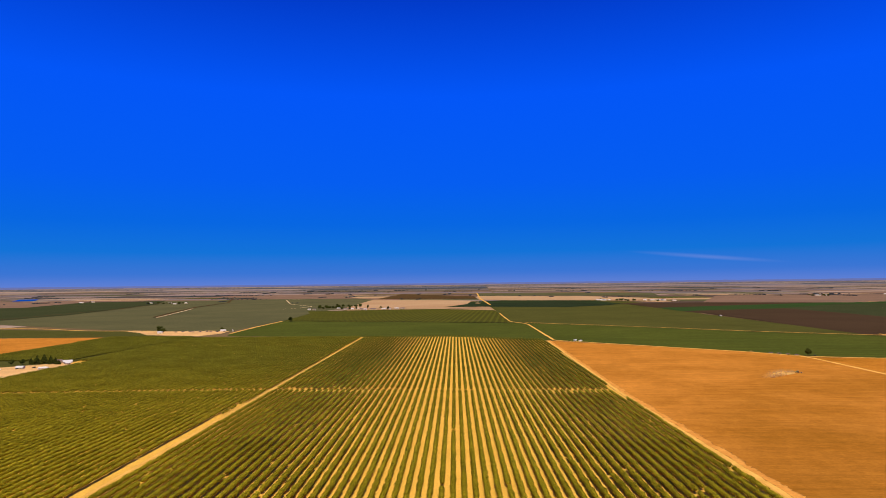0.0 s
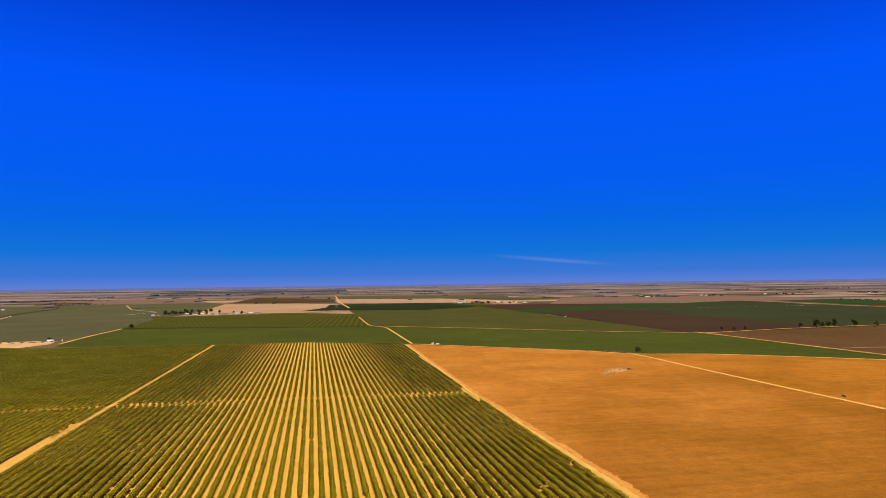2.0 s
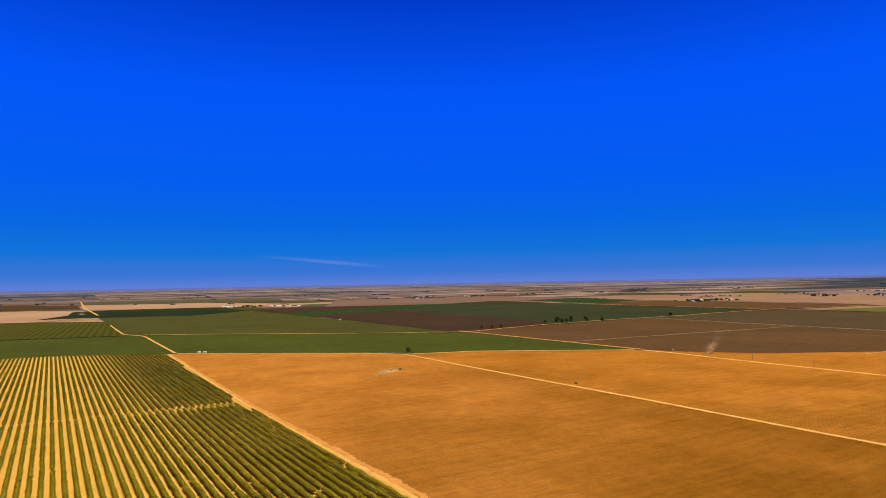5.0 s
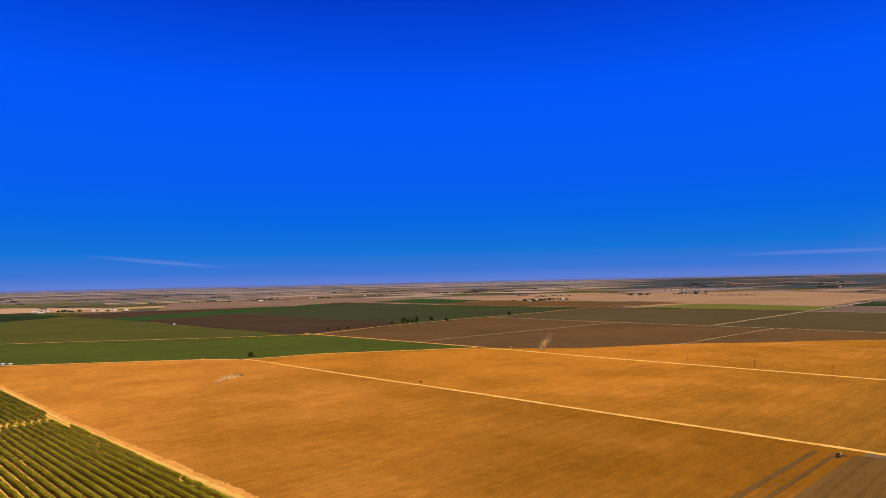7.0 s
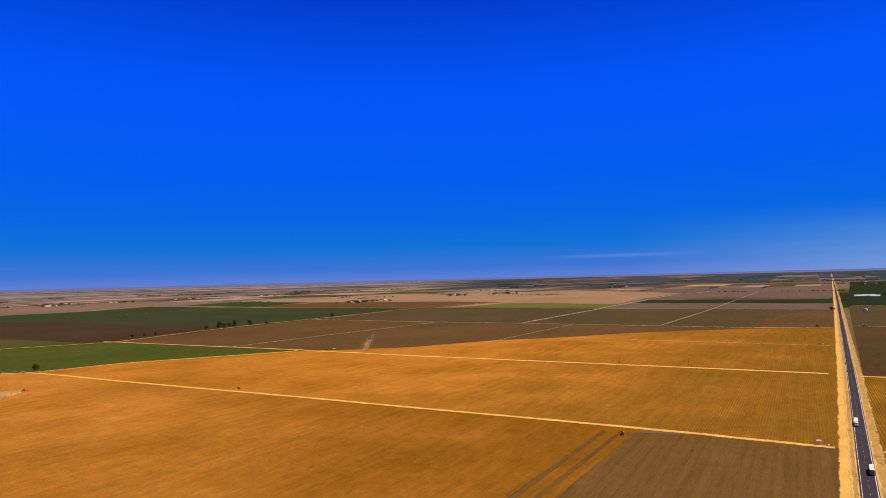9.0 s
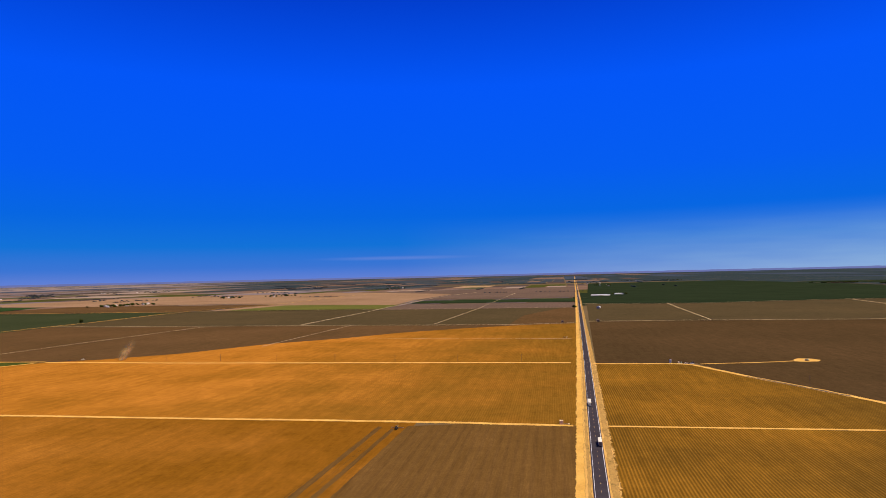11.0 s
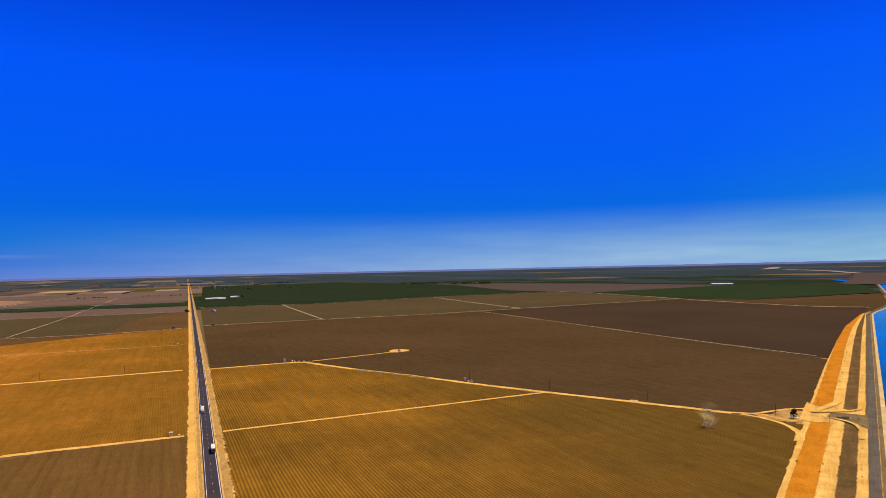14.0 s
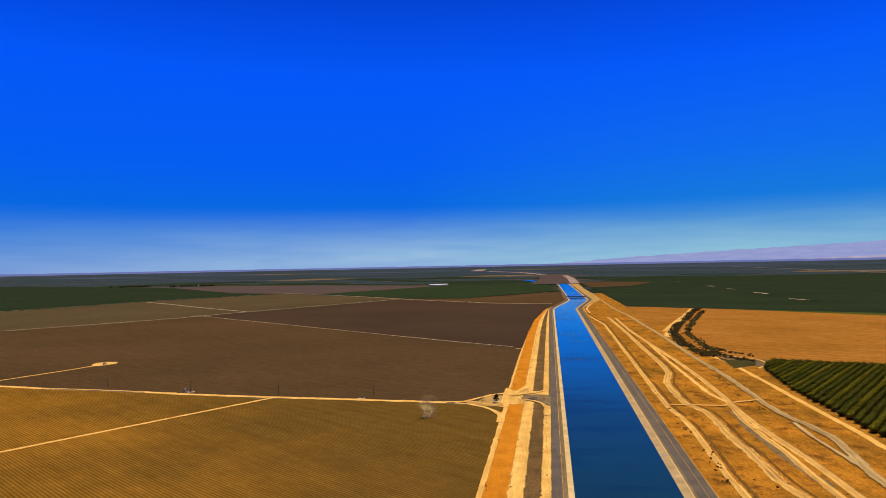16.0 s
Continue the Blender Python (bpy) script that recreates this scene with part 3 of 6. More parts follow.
field("tan", "pale sandy field", [(-733, 3264), (-886, 5010), (-317, 4808), (-29, 4404), (22, 3327), (-204, 3081)], 1.0)
field("umber", "dark bare field", [(-889, 5191), (-988, 7600), (-92, 5945), (-56, 5060)], 1.2)
field("tan", "pale stubble field", [(-40, 4700), (-70, 6100), (900, 5600), (1300, 4600), (1000, 4250), (150, 4500)], 1.1)
field("grey_olive", "olive far crop", [(-60, 6200), (-90, 7600), (1800, 6900), (1500, 5500)], 1.3)
field("mid_green", "dark green crop", [(-102, 3800), (-90, 4300), (150, 4480), (700, 4250), (780, 3600), (399, 3163), (30, 3300)], 1.0)
field("dark_green", "dark green crop strip", [(-218, 3303), (-90, 3800), (517, 4095), (699, 3412), (399, 3163), (22, 3330)], 1.05)
field("olive", "olive crop", [(83, 1979), (62, 2573), (30, 3327), (399, 3163), (699, 3412), (801, 3066), (820, 2589), (840, 1897), (866, 1430), (666, 1563), (421, 1766)], 0.5)
field("rows_green", "striped row crop", [(-839, 2948), (-435, 3061), (-204, 3081), (45, 2901), (62, 2573), (83, 1979), (-706, 2164), (-760, 2700)], 0.6)
field("green", "lush green crop", [(-664, 1612), (-706, 2164), (83, 1979), (126, 1974), (147, 1367), (129, 1375), (-78, 1480), (-285, 1482), (-640, 1530)], 0.3)
field("green", "lush green crop", [(147, 1372), (126, 1974), (421, 1766), (666, 1563), (883, 1436), (900, 848), (645, 1024), (516, 1062), (456, 1131), (151, 1368)], 0.3)
field("dark_brown", "dark brown bare field", [(815, 2500), (801, 3066), (790, 3700), (1240, 3700), (1969, 3442), (2511, 3678), (2420, 2700), (1310, 2600)], 0.5)
field("drab_green", "dull green field", [(1300, 1505), (2380, 1570), (2390, 1640), (2403, 2601), (2470, 3376), (2258, 3411), (1701, 3213), (1300, 2830)], 0.6)
field("strip_green", "fresh green strip beside dark soil", [(806, 2640), (966, 2717), (1290, 2829), (1701, 3213), (2258, 3411), (2303, 3662), (1786, 3493), (1119, 3148), (800, 3000)], 0.9)
field("dark_brown", "dark brown bare field", [(874, 1450), (1310, 1505), (1310, 2770), (1290, 2829), (966, 2717), (812, 2640), (836, 2560), (843, 2020), (848, 1474)], 0.7)
track("pale field boundary", [(1667, 2766), (2261, 2784), (2403, 2790)], 3.0, 1.2, "paleroad")
field("tan", "white sandy strip", [(783, 4271), (870, 4242), (1232, 3989), (1050, 3800)], 1.4)
field("pink", "rosy field behind the farms", [(1250, 3700), (1969, 3460), (2511, 3690), (2500, 3010), (3040, 2520), (3280, 3820), (3400, 5200), (1900, 5300)], 0.9)
field("strip_green", "green triangle field", [(2618, 3511), (3197, 3678), (3051, 2846), (2557, 2720)], 1.3)
field("buff", "wide tan stubble field", [(3060, 2560), (3284, 3826), (4900, 3300), (5200, 1700), (4300, 730), (3000, 1400), (3149, 1887)], 1.0)
field("brown", "red-brown bare field", [(2400, 1640), (2410, 2600), (2557, 2720), (3050, 2700), (3060, 2143), (2998, 1414), (2400, 1565)], 1.1)

# west of the orchard
field("orange", "bare orange field", [(-1700, 1480), (-920, 1507), (-896, 1110), (-1700, 1060)], 0.2)
field("olive", "dull green orchard land", [(-705, 1509), (-828, 1551), (-1000, 1715), (-2600, 2050), (-2600, 1490), (-920, 1512)], 0.2)
field("olive", "dull green orchard land", [(-686, 1016), (-705, 1509), (-920, 1507), (-896, 1112), (-1700, 1060), (-1700, 900), (-760, 945)], 0.1)

# east: bare fields between the tracks
field("orange", "bare orange field with tractor marks", [(131, 1368), (148, 725), (170, 376), (181, 120), (541, 110), (530, 598), (520, 858), (517, 1050), (456, 1128)], 0.06)
field("tilled", "freshly tilled brown field", [(120, -30), (120, 122), (526, 115), (540, 60), (539, -34)], 0.12, 0.5)
for y0, wide, x1 in ((141.5, 5.2, 522), (128.5, 4.4, 515), (136.8, 0.7, 480), (149.5, 0.8, 380)):
    field("tilled", "freshly tilled strip", [(180, y0 + wide), (180, y0), (x1 - 2, y0 - 5), (x1, y0 + wide - 5.5)], 0.14, 0.6)
field("orange_furrow", "wide furrowed orange field", [(526, 600), (516, 1050), (645, 1022), (905, 842), (908, 766), (911, 456), (921, 179), (926, -40), (541, -34), (541, 67)], 0.06)
field("orange_furrow", "furrowed orange field beyond the poles", [(944, 766), (1028, 668), (1182, 576), (1293, 452), (1421, 353), (1519, 232), (1605, 102), (1668, -56), (926, -42), (921, 179), (911, 456), (906, 700), (905, 846)], 0.07)
field("brown", "brown bare field", [(905, 846), (884, 1432), (1192, 1506), (1655, 1535), (1641, 1076), (1645, 876), (1634, 545), (1618, 259), (1607, 102), (1519, 232), (1421, 353), (1293, 452), (1182, 576), (1028, 668), (944, 766)], 0.06)
field("drab", "olive-brown field", [(1655, 1535), (1645, 709), (2419, 709), (2434, 1565)], 0.06)
field("drab", "olive-brown field", [(1645, 705), (1607, 102), (1672, -50), (2420, -63), (2419, 705)], 0.06)
field("brown", "brown field", [(1640, 320), (1607, 102), (1672, -50), (2420, -63), (2433, 300)], 0.09)
field("mauve", "rosy brown field", [(2419, 700), (2420, -63), (2840, -70), (2850, 700)], 0.6)
field("buff", "dull stubble by the lane", [(2470, 1500), (2480, 720), (3320, 780), (4300, 730), (3100, 1430)], 0.45)
field("lime", "yellow-green crop", [(2450, 1400), (2456, 715), (2604, 706), (2774, 715), (2895, 1159), (2889, 1335)], 0.75)
field("mid_green", "green crop strip", [(2900, 700), (2885, -70), (3230, -76), (3230, 705)], 0.8)
field("mauve", "rosy brown field", [(3320, 780), (3380, -80), (6000, -130), (5200, 1700), (4300, 730)], 0.7)

# south of the highway
field("gold_furrow", "furrowed golden field", [(120, -48), (541, -54), (546, -376), (434, -444), (374, -472), (352, -480), (337, -488), (294, -422), (213, -297), (60, -80)], 0.06, 1.2)
field("gold_furrow", "furrowed golden field", [(543, -54), (914, -60), (914, -192), (890, -202), (799, -244), (746, -275), (695, -301), (628, -333), (547, -371)], 0.06, 0.6)
field("umber", "brown bare field", [(924, -66), (925, -205), (891, -210), (799, -252), (746, -283), (695, -309), (628, -341), (559, -380), (506, -413), (434, -453), (374, -480), (365, -534), (556, -826), (1018, -854), (1749, -880), (1701, -753), (1716, -379), (1708, -87)], 0.06, 0.5)
field("drab", "olive-brown field", [(1708, -87), (2649, -113), (2577, -557), (2768, -1207), (2818, -1886), (1834, -1812), (1746, -1041), (1701, -753), (1716, -379)], 0.06)
field("dark_brown", "dark brown bare field", [(558, -829), (1018, -858), (1749, -883), (1746, -1041), (1834, -1812), (1263, -1711), (1118, -1789), (1005, -1638), (872, -1361), (629, -941)], 0.06)
field("dark_green", "dark green orchard land", [(2652, -113), (7477, -309), (7893, -1946), (5097, -2200), (2818, -1886), (2768, -1207), (2577, -557)], 0.8)
field("mid_green", "green crop", [(2560, -1915), (1834, -1812), (1608, -1906), (1600, -2600), (2300, -3540), (2764, -3109)], 0.9)
field("umber", "brown field", [(1834, -1815), (1263, -1711), (1118, -1789), (1555, -2533), (1608, -1906)], 0.5)
field("far_brown", "red-brown field", [(2560, -1910), (2764, -3109), (4764, -2675), (5000, -2230), (3205, -1810)], 0.95)

# west of the canal
field("dark_green", "wide dark green orchards", [(844, -1771), (1950, -3450), (2400, -4700), (900, -6400), (-8000, -6000), (-8000, -1500), (-200, -1850), (214, -1822)], 0.4)
field("umber", "bare brown strip", [(1660, -3009), (2305, -3993), (1724, -3923), (1560, -3300)], 1.0)
field("green", "green field margin", [(600, -1830), (593, -1795), (205, -1750), (-1500, -1560), (-1500, -1720), (223, -1880)], 0.5)
field("ochre", "bare ochre field", [(640, -1795), (560, -1480), (470, -1190), (380, -1020), (300, -925), (245, -915), (105, -963), (-900, -1150), (-1500, -1745), (209, -1782)], 0.10)
field("dry_grass", "dry grass beside the ditch", [(360, -990), (430, -1060), (545, -1190), (720, -1530), (650, -1790), (560, -1480), (470, -1190)], 0.08)
field("ochre", "bare orange field", [(844, -1769), (700, -1530), (520, -1200), (560, -1480), (650, -1790)], 0.12)
field("dry_grass", "dry grass beside the canal", [(1335, -2428), (1098, -2052), (898, -1622), (507, -1020), (258, -615), (111, -381), (-20, -180), (-200, -300), (20, -640), (205, -840), (310, -930), (520, -1195), (700, -1525), (844, -1765), (1285, -2458)], 0.16, 1.0)

# ---- highway ----


def across(line, offset):
    """The line moved sideways to its left."""
    out = []
    for i, p in enumerate(line):
        a, c = Vector(line[max(i - 1, 0)]), Vector(line[min(i + 1, len(line) - 1)])
        d = (c - a).normalized()
        out.append((p[0] - d.y * offset, p[1] + d.x * offset))
    return out


HIGHWAY = [(-300, -30.2), (359, -41.8), (927, -53.6), (2583, -82), (4200, -112), (9000, -200), (22000, -440)]
tagged(ribbon("verge", across(HIGHWAY, 1.2), 30, M["verge"], 0.20, 0.06, 8), "sandy highway verge with weeds", "verge", kind="structure")
tagged(ribbon("verge", across(HIGHWAY, 6.8), 3.2, M["weedy"], 0.24, 0.5, 6), "weedy strip beside the highway", "verge", kind="structure")
tagged(ribbon("verge", across(HIGHWAY, -8.4), 6.5, M["weedy"], 0.24, 0.35, 4), "weedy strip beside the highway", "verge", kind="structure")
tagged(ribbon("road", HIGHWAY, 9.8, M["asphalt"], 0.34, 0.02, 20), "straight two-lane asphalt highway", "road", kind="structure")
for off, w in ((3.9, 0.22), (-4.1, 0.34)):
    tagged(ribbon("edge_line", across(HIGHWAY, off), w, M["white_line"], 0.40, 0.0, 60), "white edge line on asphalt", "road marking", kind="structure")
tagged(ribbon("tyre_track", across(HIGHWAY, 12.2), 8.0, M["sand"], 0.27, 0.3, 8), "sandy service track beside the highway", "track", kind="structure")
x = 330.0
while x < 1500:
    yc = -41.8 - (x - 359) * 0.0206
    tagged(mesh_object("lane_dash", [(x, yc - 0.09, 0.41), (x + 3.7, yc - 0.16, 0.41), (x + 3.7, yc + 0.02, 0.41), (x, yc + 0.09, 0.41)], [(0, 1, 2, 3)], M["yellow_line"]),
           "yellow centre-line dash", "road marking", "centre-line dashes", "structure")
    x += 14.6

# ---- tracks ----
track("sandy track between orchard blocks", [(-231, 215), (-238, 375), (-255, 740), (-285, 1482)], 4.2, 0.15, wobble=0.35, step=5)
track("loose sand margin of the field", [(186, 150), (176, 376), (154, 725), (137, 1366)], 13, 0.12, "loose_sand", 0.5, 3)
track("sandy track along the orchard edge", [(180.5, 150), (171, 376), (149.5, 725), (133, 1366)], 6.5, 0.15, wobble=0.3, step=6)
track("sandy field track", [(151, 1369), (456, 1130), (516, 1058), (645, 1025), (760, 945), (905, 845), (900, 1000)], 10, 0.3, step=15)
track("sandy field track", [(506, 1078), (517, 1042), (519, 858), (524, 672), (528, 589), (532, 493), (535, 337), (539, 221), (541, 143), (542, 64), (540, -28)], 9, 0.2, step=12)
track("sandy field track with power poles", [(905, 843), (908, 760), (906, 608), (911, 456), (916, 330), (921, 179), (924, 80), (926, -30)], 12, 0.2, step=12)
track("sandy crossing track", [(905, 843), (893, 1100), (883, 1436), (881, 1475)], 11, 1.0)
track("sandy farm track", [(883, 1436), (1192, 1510), (1530, 1545), (1776, 1540), (2434, 1562)], 10, 1.0)
track("sandy lane", [(2434, 1562), (3100, 1440), (4100, 1480), (5800, 1364)], 8, 0.9)
track("sandy field boundary", [(883, 1436), (666, 1563), (421, 1766), (126, 1976)], 9, 1.0)
track("sandy lane north", [(147, 1368), (126, 1974), (83, 1979), (62, 2573)], 8, 1.0)
track("sandy road north", [(33, 3584), (-30, 5000), (-88, 8006)], 16, 1.6)
track("pale lane", [(886, 1040), (1177, 1025), (1622, 985)], 3.5, 0.3, "paleroad")
track("pale lane", [(1665, 1530), (1643, 1076), (1634, 545), (1612, 102), (1660, -45)], 5.0, 0.3, "paleroad")
track("pale lane", [(1130, 561), (1352, 558), (1630, 551)], 2.6, 0.3, "paleroad")
track("pale lane", [(1657, 709), (2419, 709), (3868, 721), (4687, 586)], 7.0, 1.5, "paleroad")
track("pale lane", [(1644, 323), (2470, 302), (3272, 300), (4293, 297)], 3.4, 1.5, "paleroad")
track("pale lane", [(1285, 430), (1262, 219), (1258, -36)], 2.2, 0.3, "paleroad")
track("pale lane", [(1660, -48), (1612, 110)], 2.4, 0.35, "paleroad")
track("pale field edge", [(2420, -64), (2419, 709), (2434, 1562)], 2.5, 0.6, "paleroad")
track("pale sandy lane far off", [(2385, 1600), (2403, 2601), (2519, 3807), (1969, 3460)], 10, 1.8)
track("sandy track by the yard", [(-2400, 2000), (-1511, 1876), (-1334, 1835), (-1139, 1728), (-990, 1716), (-900, 1720)], 14, 0.5)
track("sandy track", [(-664, 1612), (-689, 1848), (-706, 2164)], 11, 0.5)
track("dark hedge track", [(-690, 1010), (-696, 1238), (-705, 1509)], 4, 0.3, "umber")
track("winding sandy track", [(-1032, 3181), (-960, 3500), (-1257, 4024), (-1626, 5097), (-1500, 5600)], 9, 1.5, "paleroad")
track("pale lane beside a drain", [(-1300, 2425), (-1490, 3035), (-1600, 3372)], 12, 1.25, "paleroad")
track("dark drain", [(-1323, 2445), (-1520, 3035), (-1698, 3632), (-1863, 4484), (-2533, 6237)], 16, 1.2, "umber")
track("dark drain", [(-1890, 2344), (-1944, 2746), (-2020, 3307), (-2325, 4430)], 10, 1.2, "umber")
track("dark field boundary", [(-706, 2164), (-400, 2126), (-135, 2033), (83, 1979)], 7, 0.8, "dark_green")
field("yard_sand", "sandy farm yard with stacks", [(-1045, 1742), (-986, 1738), (-889, 1700), (-770, 1722), (-700, 1690), (-690, 1604), (-716, 1534), (-801, 1557), (-868, 1572), (-930, 1650)], 0.4, 6.0)
field("yard_sand", "sandy farmyard", [(-900, 960), (-756, 945), (-686, 1012), (-668, 972), (-661, 823), (-900, 640)], 0.3)

track("narrow sandy field track", [(541, -58), (546, -220), (550, -378)], 6.5, 0.2, step=10)
track("sandy track past the pumps", [(917, -62), (920, -170), (912, -196), (891, -205), (799, -248), (746, -279), (695, -305), (628, -337), (559, -375), (506, -406), (450, -438), (392, -470)], 10.0, 0.22, "bank_sand", 0.35, 5)
track("grey gravelly patch on the track", [(812, -240), (746, -277), (690, -306)], 4.0, 0.30, "old_asphalt", 0.8, step=4)
track("narrow sandy spur", [(918, -208), (936, -290), (947, -330), (955, -346)], 6.5, 0.22, step=8)
field("bank_sand", "sandy turning circle round the pumps", [(948, -334), (944, -352), (948, -370), (962, -378), (976, -370), (980, -354), (968, -344), (958, -342)], 0.24, 1.5)
track("pale lane", [(1705, -87), (1716, -379), (1701, -753), (1746, -1041), (1819, -1770)], 5.5, 0.3, "paleroad")
track("pale lane", [(2601, -424), (1726, -397)], 4.5, 0.3, "paleroad")
track("pale lane", [(577, -832), (745, -832), (1247, -858), (1749, -882)], 2.6, 0.3, "paleroad")
track("pale lane", [(2690, -1128), (1755, -1045)], 6.5, 0.3, "paleroad")
track("pale lane along the dark orchard", [(2650, -90), (2577, -557), (2768, -1207), (2818, -1886)], 5, 1.2, "paleroad")
track("pale lane along the dark crops", [(2814, -1887), (2495, -1874), (1822, -1771), (1595, -1740), (1263, -1711), (1118, -1789)], 9, 0.9, "paleroad")
for a, b in (((1697, -4043), (1598, -4052)), ((1159, -3307), (1098, -3242)), ((961, -2995), (905, -2940)), ((754, -2677), (670, -2572)), ((543, -2324), (470, -2256))):
    track("dark hedge beside a lane in the orchards", [(a[0] + 40, a[1] - 60), (b[0] - 40, b[1] + 44)], 16, 1.3, "dark_green")
    track("pale lane in dark orchards", [a, b], 11, 1.7, "paleroad")
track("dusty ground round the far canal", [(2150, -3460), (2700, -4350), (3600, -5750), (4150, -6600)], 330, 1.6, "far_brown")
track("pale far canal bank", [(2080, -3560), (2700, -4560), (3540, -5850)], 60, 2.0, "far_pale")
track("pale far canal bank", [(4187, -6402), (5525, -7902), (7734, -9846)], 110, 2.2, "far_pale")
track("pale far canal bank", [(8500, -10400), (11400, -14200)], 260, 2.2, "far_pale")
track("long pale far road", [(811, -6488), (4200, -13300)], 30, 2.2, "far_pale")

# ---- canal and its banks ----
U, N = Vector((0.5432, -0.8396)), Vector((0.8396, 0.5432))   # along the canal, and towards the fields


def shift(s):
    """How far the canal's line steps sideways past its bend."""
    k = min(1.0, max(0.0, (s - 1850) / 470))
    return -59.0 * k * k * (3 - 2 * k) * 0.35 - 59.0 * k * 0.65 + 14.0 * max(0.0, s - 2320) / 1820


def bank(name, material, label, category, a, b, s0, s1, za, zb, step=8, rag=0.0, comb=0.0):
    """A band beside the canal between two offsets, at two heights; rag waves its edges, comb frays its first edge."""
    vs, pl, fs, ac = [], [], [], []
    stations, s = [], s0
    while s < s1:
        stations.append(s)
        s += step if s < 1000 else 10
    stations.append(s1)
    for i, s in enumerate(stations):
        for o, z in ((b, zb), (a, za)):
            j = rag * (0.6 * noise.noise(Vector((s * 0.05, o, 0))) + 0.5 * noise.noise(Vector((s * 0.24, o, 4))) + 0.5 * noise.noise(Vector((s * 0.7, o, 6))))
            if comb and o == a:
                j += comb * max(0.0, noise.noise(Vector((s * 0.55, o, 11)))) + comb * 0.6 * noise.noise(Vector((s * 1.7, o, 2)))
            ac.append((1 if o == a else -1, 0))
            if o > -24:
                o = -24 + (o + 24) * float(np.interp(s, (1230, 1500, 1620, 1920, 2000), (1.0, 0.86, 0.66, 0.18, 0.04)))
            p = U * s + N * (o + j + shift(s))
            vs.append(land(p.x, p.y, z + 1.5 * over(p.x, p.y)))
            pl.append((p.x, p.y))
        if i:
            k = 2 * i
            fs.append((k - 2, k - 1, k + 1, k))
    return tagged(mesh_object(name, vs, fs, M[material], pl, across_plan=ac), label, category, kind="structure")


def beside(s, o):
    """A place given along and across the canal."""
    p = U * s + N * (o + shift(s))
    return (p.x, p.y)


S0, S1, END = 150, 1900, 4160
bank("bank_strip", "loose_sand", "trampled sandy edge of the field", "bank", 25, 14, S0, 640, 0.10, 0.12, step=2, rag=1.5)
bank("dirt_track", "bank_sand", "sandy track along the field edge", "track", 21, 11, S0, 640, 0.14, 0.16, step=2, rag=1.0)
bank("dirt_track", "bank_sand", "sandy track along the field edge", "track", 30.5, 12, 628, 1960, 0.14, 0.16, step=2.5, rag=1.6, comb=1.5)
for s0, s1, o in ((S0, 616, (13.4, -0.6, -9.4, -19.6, -25.8)), (658, 1960, (16.0, 1.4, -7.0, -18.0, -23.8))):
    bank("bank_strip", "weedy", "weedy ground under the bank strips", "bank", o[0], o[4], s0, s1, 0.18, 0.30, step=8)
    bank("bank_strip", "rust_grass", "rust-coloured dry grass bank", "bank", o[0] + 0.9, o[1] - 0.9, s0, s1, 0.24, 0.36, step=2.5, rag=0.9)
    bank("dirt_track", "bank_sand", "sandy track on the canal bank", "track", o[1] + 1.6, o[2] - 1.6, s0, s1, 0.42, 0.44, step=2.5, rag=0.9)
    bank("bank_strip", "grey_weeds", "dull grey-brown weedy bank", "bank", o[2] + 0.8, o[3] - 0.8, s0, s1, 0.40, 0.50, step=3, rag=0.7)
    bank("dirt_track", "bank_sand", "thin sandy bank track", "track", o[3] + 1.0, o[4] - 0.6, s0, s1, 0.56, 0.60, step=2.5, rag=0.9)
bank("service_road", "old_asphalt", "grey canal service drive", "road", -25.2, -32.6, S0, END, 0.66, 0.70, rag=0.3)
bank("bank_strip", "slate_weeds", "gravelly shoulder of the canal", "bank", -31.6, -35.6, S0, END, 0.73, 0.75, rag=0.3)
bank("canal_lining", "concrete", "pale concrete canal lining", "canal lining", -35.2, -44.0, S0, END, 0.80, -0.6)
# the slope turned from the sun takes the browner, shade-coloured concrete
bank("canal_lining", "shaded_stained_concrete", "sand-stained concrete canal lining with shade in its colour", "canal lining", -93.0, -104.0, S0, END, -0.6, 0.80)
bank("bank_strip", "slate_weeds", "gravelly shoulder of the canal", "bank", -103.6, -106.5, S0, END, 0.75, 0.73, rag=0.3)
bank("service_road", "old_asphalt", "grey canal service drive", "road", -105.4, -117.4, S0, END, 0.70, 0.66, rag=0.3)
bank("bank_strip", "dry_grass", "dry grass canal bank", "bank", -117.0, -127.0, S0, 1900, 0.64, 0.10, step=3, rag=1.0)
field("weedy", "dusty weedy canal bank", [beside(*q) for q in ((1880, -116.5), (2100, -132), (2300, -148), (2600, -150), (3300, -150), (4160, -165), (4160, -116.5), (3300, -116.5), (2600, -116.5), (2320, -116.5), (2100, -116.5))], 0.9, 4.0)
bank("dirt_track", "bank_sand", "sandy track on the far canal bank", "track", -126.0, -133.0, 1700, 2500, 0.9, 0.9, rag=2.0)
bank("dirt_track", "bank_sand", "sandy mound beside the canal", "bank", -8.0, -20.0, 2360, 3300, 1.0, 1.0, rag=5.0)
field("umber", "brown field corner by the canal bend", [beside(*q) for q in ((1870, -18), (2100, -20.5), (2330, -20.5), (2980, -20.5), (2980, 14), (2330, 48), (2109, 2))], 0.3)
field("bank_sand", "trampled sandy crossing at the canal", [beside(*q) for q in ((606, 22), (604, 8), (612, -4), (622, -12), (640, -22), (662, -24), (664, -14), (672, -2), (670, 12), (684, 22))], 0.55, 1.2)
